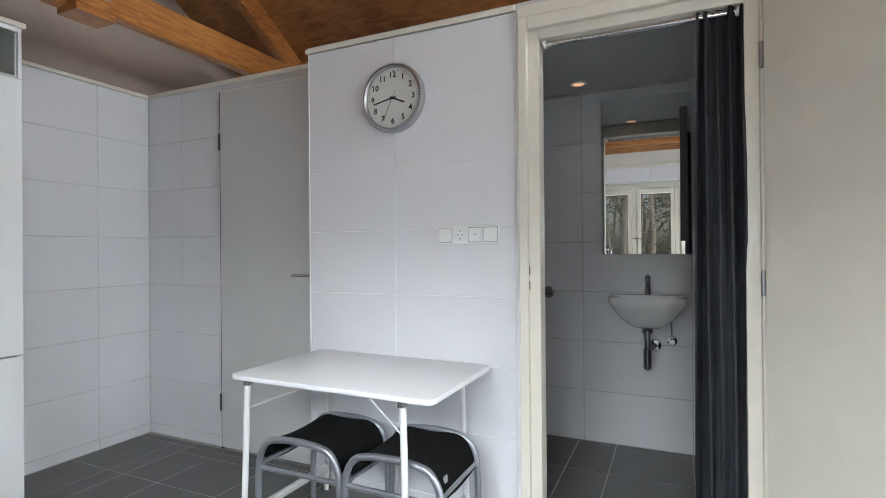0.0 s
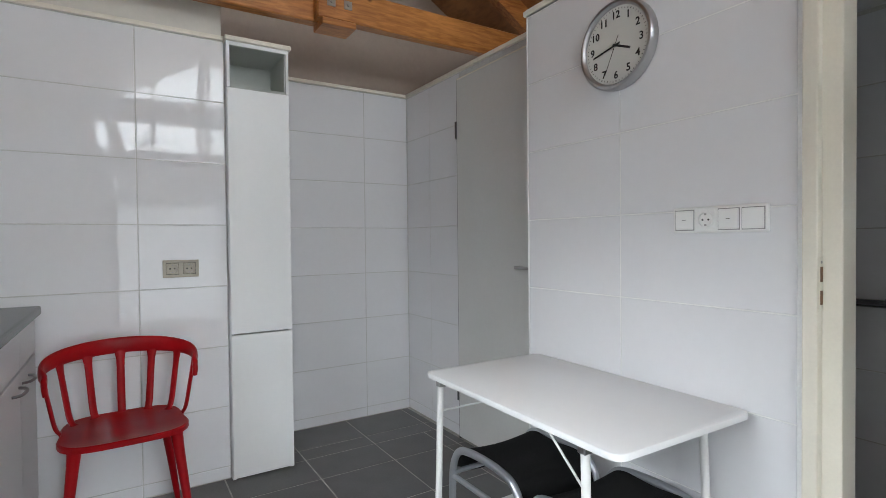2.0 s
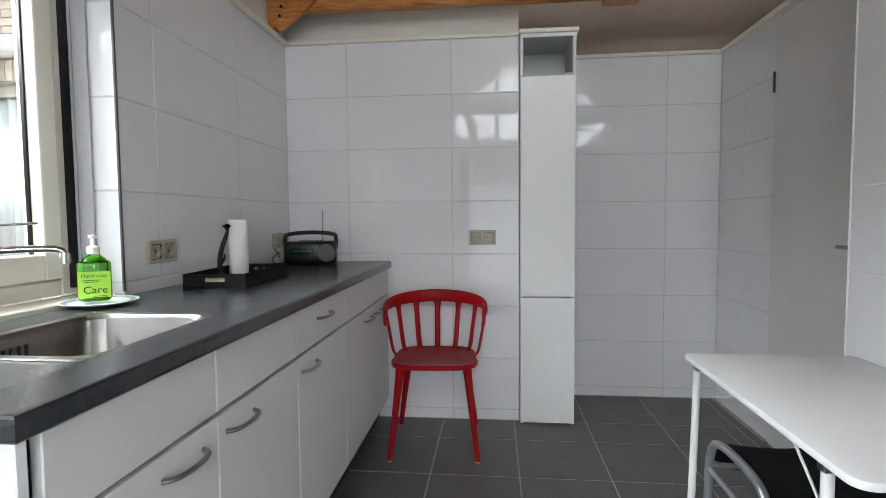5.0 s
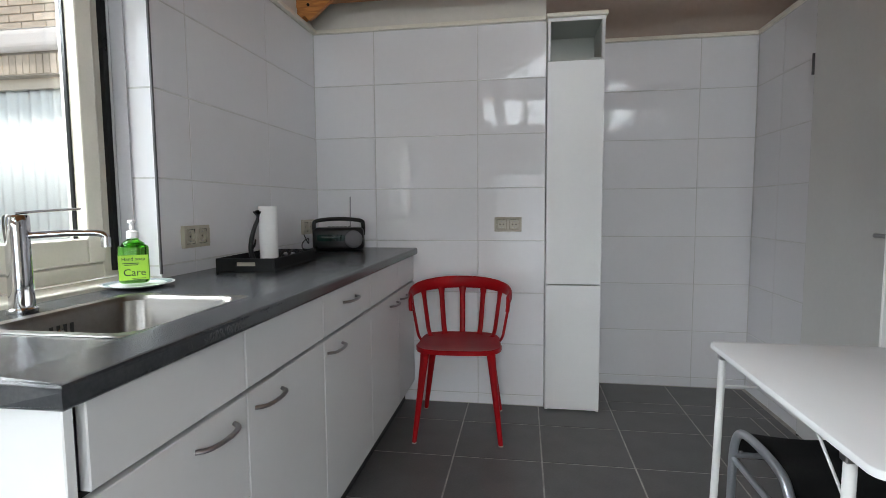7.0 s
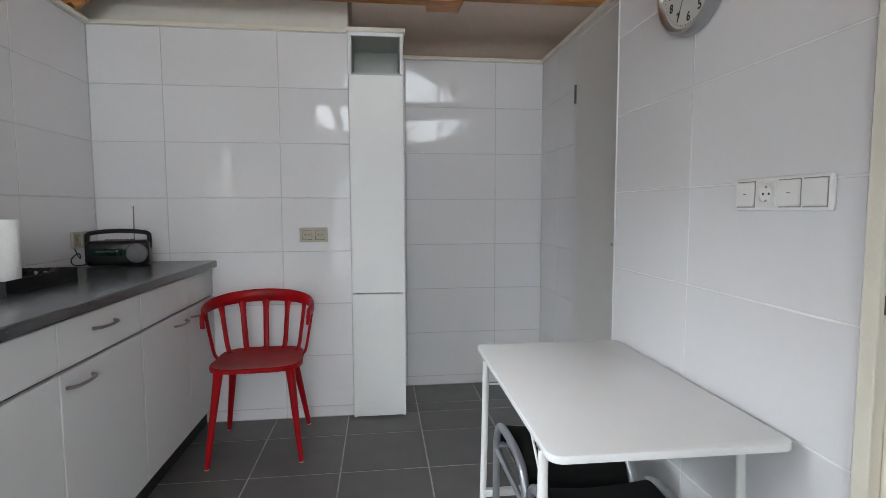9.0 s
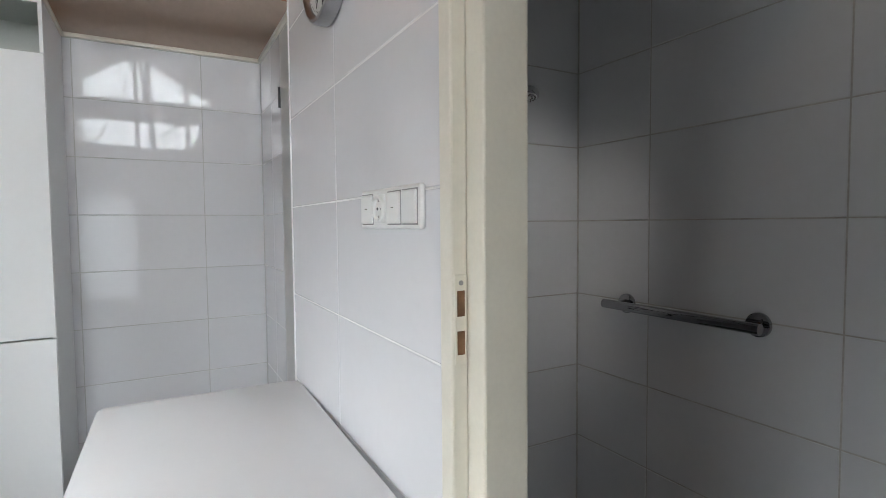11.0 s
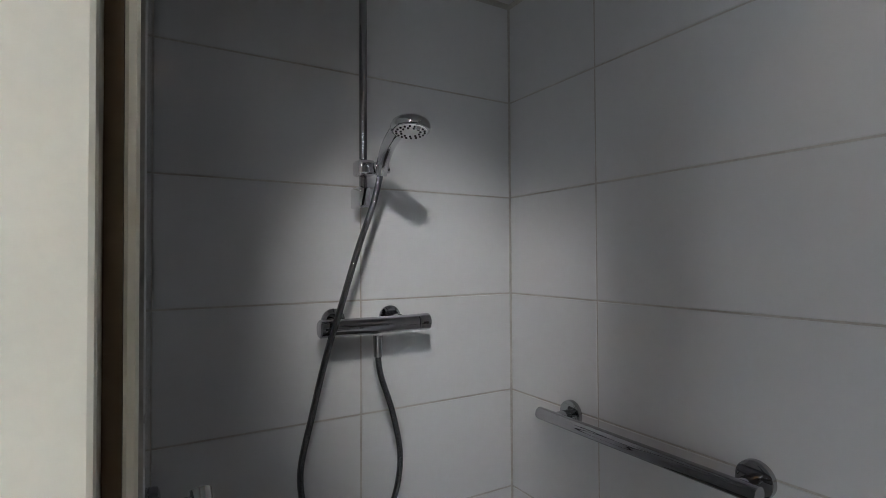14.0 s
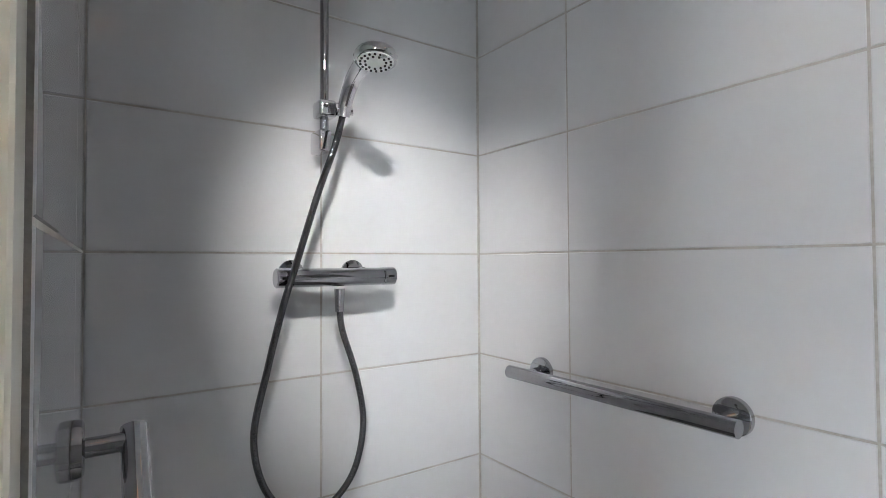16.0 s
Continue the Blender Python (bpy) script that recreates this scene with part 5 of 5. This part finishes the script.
def wash_basin():
    t = thing("wash_basin", "small wall-hung ceramic hand basin", "wash basin", (3.586, 0.468, 0))
    bm = bmesh.new()
    rings = []
    for f, z in ((0.30, 0.728), (0.48, 0.745), (0.70, 0.79), (0.92, 0.848), (1.0, 0.872), (0.995, 0.900), (0.96, 0.904), (0.80, 0.893), (0.62, 0.84), (0.25, 0.815)):
        ring = []
        for k in range(48):
            a = 2 * math.pi * k / 48
            c, s = math.cos(a), math.sin(a)
            yy = 0.205 * abs(s) ** 0.75 * (1 if s > 0 else -1)
            xx = 0.15 * abs(c) ** 0.7 * (1 if c > 0 else -1)
            ring.append(bm.verts.new((-0.152 + xx * f + (0.045 * (1 - f) if z < 0.9 else 0), yy * f, z)))
        rings.append(ring)
    for a, b in zip(rings, rings[1:]):
        for j in range(48):
            bm.faces.new((a[j], a[(j + 1) % 48], b[(j + 1) % 48], b[j]))
    bm.faces.new(rings[0])
    bm.faces.new(rings[-1])
    part("bowl", bm, CERAMIC, t, smooth=True)
    part("tap_ledge", slab(rounded(-0.075, 0.004, -0.195, 0.195, 0.03), 0.86, 0.9045, bevel=0.005), CERAMIC, t, smooth=True)
    part("waste", lathe([(0.028, 0.70), (0.030, 0.715), (0.016, 0.722), (0.016, 0.735)], (-0.13, 0, 0), 'z', 24), CHROME_DARK, t, smooth=True)
    part("trap_pipe", rod((-0.13, 0, 0.52), (-0.13, 0, 0.71), 0.0155, seg=20), CHROME_DARK, t, smooth=True)
    part("bottle_trap", lathe([(0.0001, 0.485), (0.010, 0.487), (0.0225, 0.50), (0.0225, 0.61), (0.018, 0.615)], (-0.13, 0, 0), 'z', 24), CHROME_DARK, t, smooth=True)
    part("outlet_pipe", tube(curve_points([(-0.13, 0, 0.595), (-0.08, -0.02, 0.60), (0.0, -0.035, 0.61)], 5), 0.014, 16), CHROME_DARK, t, smooth=True)
    part("outlet_rosette", lathe([(0.0001, -0.012), (0.032, -0.008), (0.034, 0.003), (0.0002, 0.003)], (0, -0.035, 0.61), 'x', 28), CHROME_DARK, t, smooth=True)
    part("stop_valve", rod((-0.02, -0.125, 0.64), (-0.05, -0.125, 0.64), 0.016, seg=20), CHROME_DARK, t, smooth=True)
    part("valve_rosette", lathe([(0.0001, -0.008), (0.026, -0.006), (0.028, 0.003), (0.0002, 0.003)], (0, -0.125, 0.64), 'x', 28), CHROME_DARK, t, smooth=True)
    part("supply_pipe", rod((-0.035, -0.125, 0.65), (-0.045, -0.118, 0.87), 0.005, seg=10), CHROME_DARK, t, smooth=True)


wash_basin()
bt = thing("basin_tap", "small chrome pillar tap on the basin", "tap", (3.545, 0.468, 0.9045))
part("body", lathe([(0.0001, 0), (0.018, 0), (0.017, 0.01), (0.015, 0.07), (0.016, 0.075), (0.016, 0.11), (0.0002, 0.112)], (0, 0, 0), 'z', 24), CHROME_DARK, bt, smooth=True)
part("spout", tube(curve_points([(-0.01, 0, 0.055), (-0.06, 0, 0.06), (-0.085, 0, 0.05), (-0.088, 0, 0.04)], 5), 0.009, 14), CHROME_DARK, bt, smooth=True)
part("lever", block(-0.03, 0.012, -0.006, 0.006, 0.112, 0.118, bevel=0.002), CHROME_DARK, bt)


def mirror():
    t = thing("mirror", "frameless bathroom mirror with a dark light strip", "mirror", (3.589, 0.478, 1.60))
    part("glass", block(-0.022, -0.002, -0.242, 0.242, -0.46, 0.46, bevel=0.001), MIRROR, t)
    part("edge", block(-0.021, -0.001, 0.2425, 0.2455, -0.46, 0.46), ALU, t)
    part("light_strip", block(-0.0265, -0.0222, -0.225, -0.185, -0.385, 0.375, bevel=0.001), STRIP, t, "dark unlit light strip")
    part("top_edge", block(-0.024, -0.001, -0.242, 0.242, 0.4605, 0.464), WHITE_PLASTIC, t)


mirror()


def downlight(x, y):
    t = thing("downlight", "small round recessed ceiling spot with white ring", "ceiling light", (x, y, BATH_CEIL), group="bathroom downlights")
    part("ring", lathe([(0.032, -0.002), (0.034, -0.007), (0.045, -0.006), (0.048, -0.0005), (0.032, -0.0005)], (0, 0, 0), 'z', 32, ring_shape=True), WHITE_PLASTIC, t, smooth=True)
    part("lamp_glass", lathe([(0.0001, -0.003), (0.0315, -0.003), (0.0315, -0.0008), (0.0002, -0.0008)], (0, 0, 0), 'z', 24), LAMP_GLASS, t, "warm lit lamp face")


downlight(3.42, 0.83)
downlight(2.65, 0.62)


# ---- outside ----
tagged(part("ground", block(-120, 120, -120, 120, -0.30, -0.14), PAVING), "grey paving and earth around the house", "ground", kind="structure")


def tree(x, y, height, seed):
    rng = random.Random(seed)
    t = thing("tree", "slender garden tree with pale bark and spring leaves", "tree", (x, y, -0.14), group="garden trees")
    r = 0.05 + 0.05 * rng.random()
    pts = [Vector((rng.uniform(-1, 1) * 0.12 * k, rng.uniform(-1, 1) * 0.12 * k, height * k / 6)) for k in range(7)]
    bm = tube(curve_points(pts, 4), r, 8, ends=(r * 1.25, r * 0.3))
    tips = []
    for k in range(11):
        f = rng.uniform(0.25, 0.98)
        base = pts[int(f * 6)].lerp(pts[min(6, int(f * 6) + 1)], f * 6 % 1)
        a = rng.uniform(0, 6.28)
        ln = height * rng.uniform(0.15, 0.3)
        mid = base + Vector((math.cos(a), math.sin(a), 0.6)) * ln * 0.5
        end = base + Vector((math.cos(a), math.sin(a), 1.2)) * ln
        tube(curve_points([base, mid, end], 4), 0.02, 6, bm=bm, ends=(r * 0.45, 0.008))
        tips += [mid, end]
    part("trunk", bm, BARK, t, smooth=True)
    verts, faces = [], []
    for p in tips + pts[1:]:
        for _ in range(44 if y < -5 or x < -5 else 5):
            c = p + Vector((rng.gauss(0, 0.33), rng.gauss(0, 0.33), rng.gauss(0, 0.33)))
            u = Vector((rng.uniform(-1, 1), rng.uniform(-1, 1), rng.uniform(-1, 1))).normalized() * 0.045
            w = u.orthogonal().normalized() * 0.028
            i = len(verts)
            verts += [c - u, c + w, c + u, c - w]
            faces.append((i, i + 1, i + 2, i + 3))
    me = bpy.data.meshes.new("crown")
    me.from_pydata([tuple(v) for v in verts], [], faces)
    me.materials.append(LEAF)
    new("crown", me).parent = t


rng = random.Random(5)
spots = [(-8.5 - 6.5 * rng.random(), -3.5 + 0.55 * k + 0.4 * rng.random()) for k in range(18)]
spots += [(-12.0 - 14.0 * rng.random(), -6.0 + 0.42 * k + 0.5 * rng.random()) for k in range(34)]
spots += [(-1.0 + 1.2 * k + 0.5 * rng.random(), -7.5 - 3.5 * rng.random()) for k in range(6)]
spots += [(0.9, -2.9), (2.2, -3.3), (3.3, -2.8)]
for k, (x, y) in enumerate(spots):
    tree(x, y, 6.0 + 2.5 * rng.random(), 20 + k)


def wing():
    """The neighbouring wing: buff brick, white lintel box, soldier course and a window with net curtains."""
    t = thing("neighbour_house", "buff brick house wing with net-curtained window", "house", (0, 0, 0))
    yf = 3.62
    part("wall", block(-6.0, -0.32, yf + 0.012, yf + 0.25, -0.14, 0.75), MORTAR, t)
    part("wall", block(-6.0, -0.32, yf + 0.012, yf + 0.25, 2.22, 3.6), MORTAR, t)
    part("wall", block(-0.95, -0.32, yf + 0.012, yf + 0.25, 0.75, 2.22), MORTAR, t)
    part("wall", block(-6.0, -4.6, yf + 0.012, yf + 0.25, 0.75, 2.22), MORTAR, t)
    part("roof", block(-6.1, -0.32, yf - 0.25, yf + 0.6, 3.6, 3.7), BLACK_MATTE, t)
    part("awning_box", block(-4.7, -0.85, yf - 0.07, yf, 2.39, 2.56, bevel=0.05, seg=4), WHITE_PLASTIC, t, "white roller blind box")
    win = part("window", block(-4.6, -0.95, yf + 0.10, yf + 0.15, 2.14, 2.22), CREAM, t)
    for x in (-4.56, -3.35, -2.15, -0.99):
        part("frame_post", block(x - 0.04, x + 0.04, yf + 0.10, yf + 0.15, 0.83, 2.14, bevel=0.003), CREAM, win)
    part("sill", block(-4.62, -0.93, yf - 0.02, yf + 0.16, 0.75, 0.83, bevel=0.004), CREAM, win)
    g = part("pane", block(-4.56, -0.99, yf + 0.121, yf + 0.127, 0.83, 2.14), CLEAR, win)
    g.visible_shadow = False
    bm = bmesh.new()
    n = 220
    cols = [[bm.verts.new((-4.5 + 3.45 * j / n, yf + 0.160 + 0.016 * math.sin(j * 0.9) + 0.007 * math.sin(j * 0.37), z)) for z in (0.80, 2.19)] for j in range(n + 1)]
    for a, b in zip(cols, cols[1:]):
        bm.faces.new((a[0], b[0], b[1], a[1]))
    c = part("net_curtain", bm, NET, win, smooth=True)
    c.modifiers.new("thickness", 'SOLIDIFY').thickness = 0.002
    part("room_back", block(-4.6, -0.95, yf + 0.8, yf + 0.82, 0.7, 2.3), TAUPE, win)
    return t


house = wing()


# ---- tiles, last ----
ROW = [0.0] + [0.062 + 0.302 * k for k in range(8)]
rows = list(zip(ROW, ROW[1:]))
lay(wall_north, "tile", '-y', 3.0, spans(0.0, 1.352, 0.367, 0.604), rows, mat=TILE, tilt=0.05)
lay(wall_west, "tile", '+x', 0.0, spans(-1.2, 2.9985, 1.817, 0.604), [r for r in rows if r[0] > 0.6], hole=(WIN_Y0, WIN_Y1, 0.80, WIN_Z1), mat=TILE, tilt=0.05)
lay(wall_west, "reveal_tile", '-y', WIN_Y1 - 0.0005, [(-0.14, -0.001)], [(max(a, 0.93), min(b, 2.0)) for a, b in rows if b > 0.95 and a < 1.98], mat=TILE)
lay(wall_alcove, "tile", '-y', 3.46, spans(1.352, 2.62, 2.295, 0.604), rows, mat=TILE, tilt=0.05)
lay(wall_store, "tile", '-x', 2.62, spans(2.80, 3.4585, 3.15, 0.604), rows, mat=TILE, tilt=0.05)
lay(wall_clock, "tile", '-x', 2.467, spans(0.931, 2.018, 1.518, 0.604), rows, mat=TILE, tilt=0.05)
lay(wall_clock, "tile", '-x', 2.467, spans(-1.2, -0.002, 1.518, 0.604), rows, mat=TILE, tilt=0.05)
lay(wall_clock, "end_tile", '+y', 2.0195, [(2.4685, 2.595)], rows, mat=TILE)
BROW = [0.0] + [0.006 + 0.3025 * k for k in range(1, 8)]
brows = list(zip(BROW, BROW[1:]))
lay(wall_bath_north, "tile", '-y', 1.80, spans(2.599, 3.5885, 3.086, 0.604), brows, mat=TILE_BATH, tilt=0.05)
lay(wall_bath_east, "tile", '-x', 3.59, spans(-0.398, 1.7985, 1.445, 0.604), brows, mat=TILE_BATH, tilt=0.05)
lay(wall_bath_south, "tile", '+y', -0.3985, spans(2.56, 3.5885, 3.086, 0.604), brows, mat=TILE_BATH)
# the bathroom face of the partition runs slightly out of square
skew = Matrix.Translation((2.581, 0.92, 0)) @ Matrix.Rotation(radians(-1.2), 4, 'Z') @ Matrix.Translation((-2.581, -0.92, 0))
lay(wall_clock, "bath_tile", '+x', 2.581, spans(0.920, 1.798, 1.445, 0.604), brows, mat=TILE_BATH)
for ob in [c for c in wall_clock.children if c.name.startswith("bath_tile")]:
    ob.matrix_basis = skew @ ob.matrix_basis
bm = block(2.562, 2.5797, 0.9205, 1.80, 0, BATH_CEIL)
bmesh.ops.transform(bm, matrix=skew, verts=bm.verts[:])
part("backing", bm, GROUT_BATH, wall_clock)
FP = 0.408
lay(floor, "floor_tile", '+z', 0.0, spans(0.0, 2.467, 1.322, FP), spans(-1.2, 2.998, 2.737, 0.398), mat=FLOOR_TILE, depth=0.01, gap=0.006)
lay(floor, "floor_tile", '+z', 0.0, spans(1.36, 2.60, 1.322, FP), spans(2.999, 3.455, 2.737, 0.398), mat=FLOOR_TILE, depth=0.01, gap=0.006)
lay(floor, "floor_tile", '+z', 0.0, spans(2.468, 2.60, 1.322, FP), [(2.02, 2.737), (2.737, 2.998)], mat=FLOOR_TILE, depth=0.01, gap=0.006)
lay(floor, "floor_tile", '+z', 0.0, spans(2.468, 3.588, 3.15, FP), spans(0.04, 0.87, 0.65, FP), mat=FLOOR_TILE, depth=0.01, gap=0.006)
lay(floor, "floor_tile", '+z', 0.0, spans(2.599, 3.588, 3.15, FP), spans(0.871, 1.798, 0.65, FP), mat=FLOOR_TILE, depth=0.01, gap=0.006)
# bricks of the wing
lay(house, "soldier_brick", '-y', 3.62, spans(-4.6, -0.95, -4.6, 0.062), [(2.225, 2.385)], mat=BRICK, depth=0.02, gap=0.009, edge=0.003)
for i in range(9):
    z = 2.565 + 0.062 * i
    lay(house, "brick", '-y', 3.62, spans(-4.2, -0.6, -4.2 + (0.11 if i % 2 else 0), 0.22), [(z, z + 0.062)], mat=BRICK, depth=0.02, gap=0.010, edge=0.003)
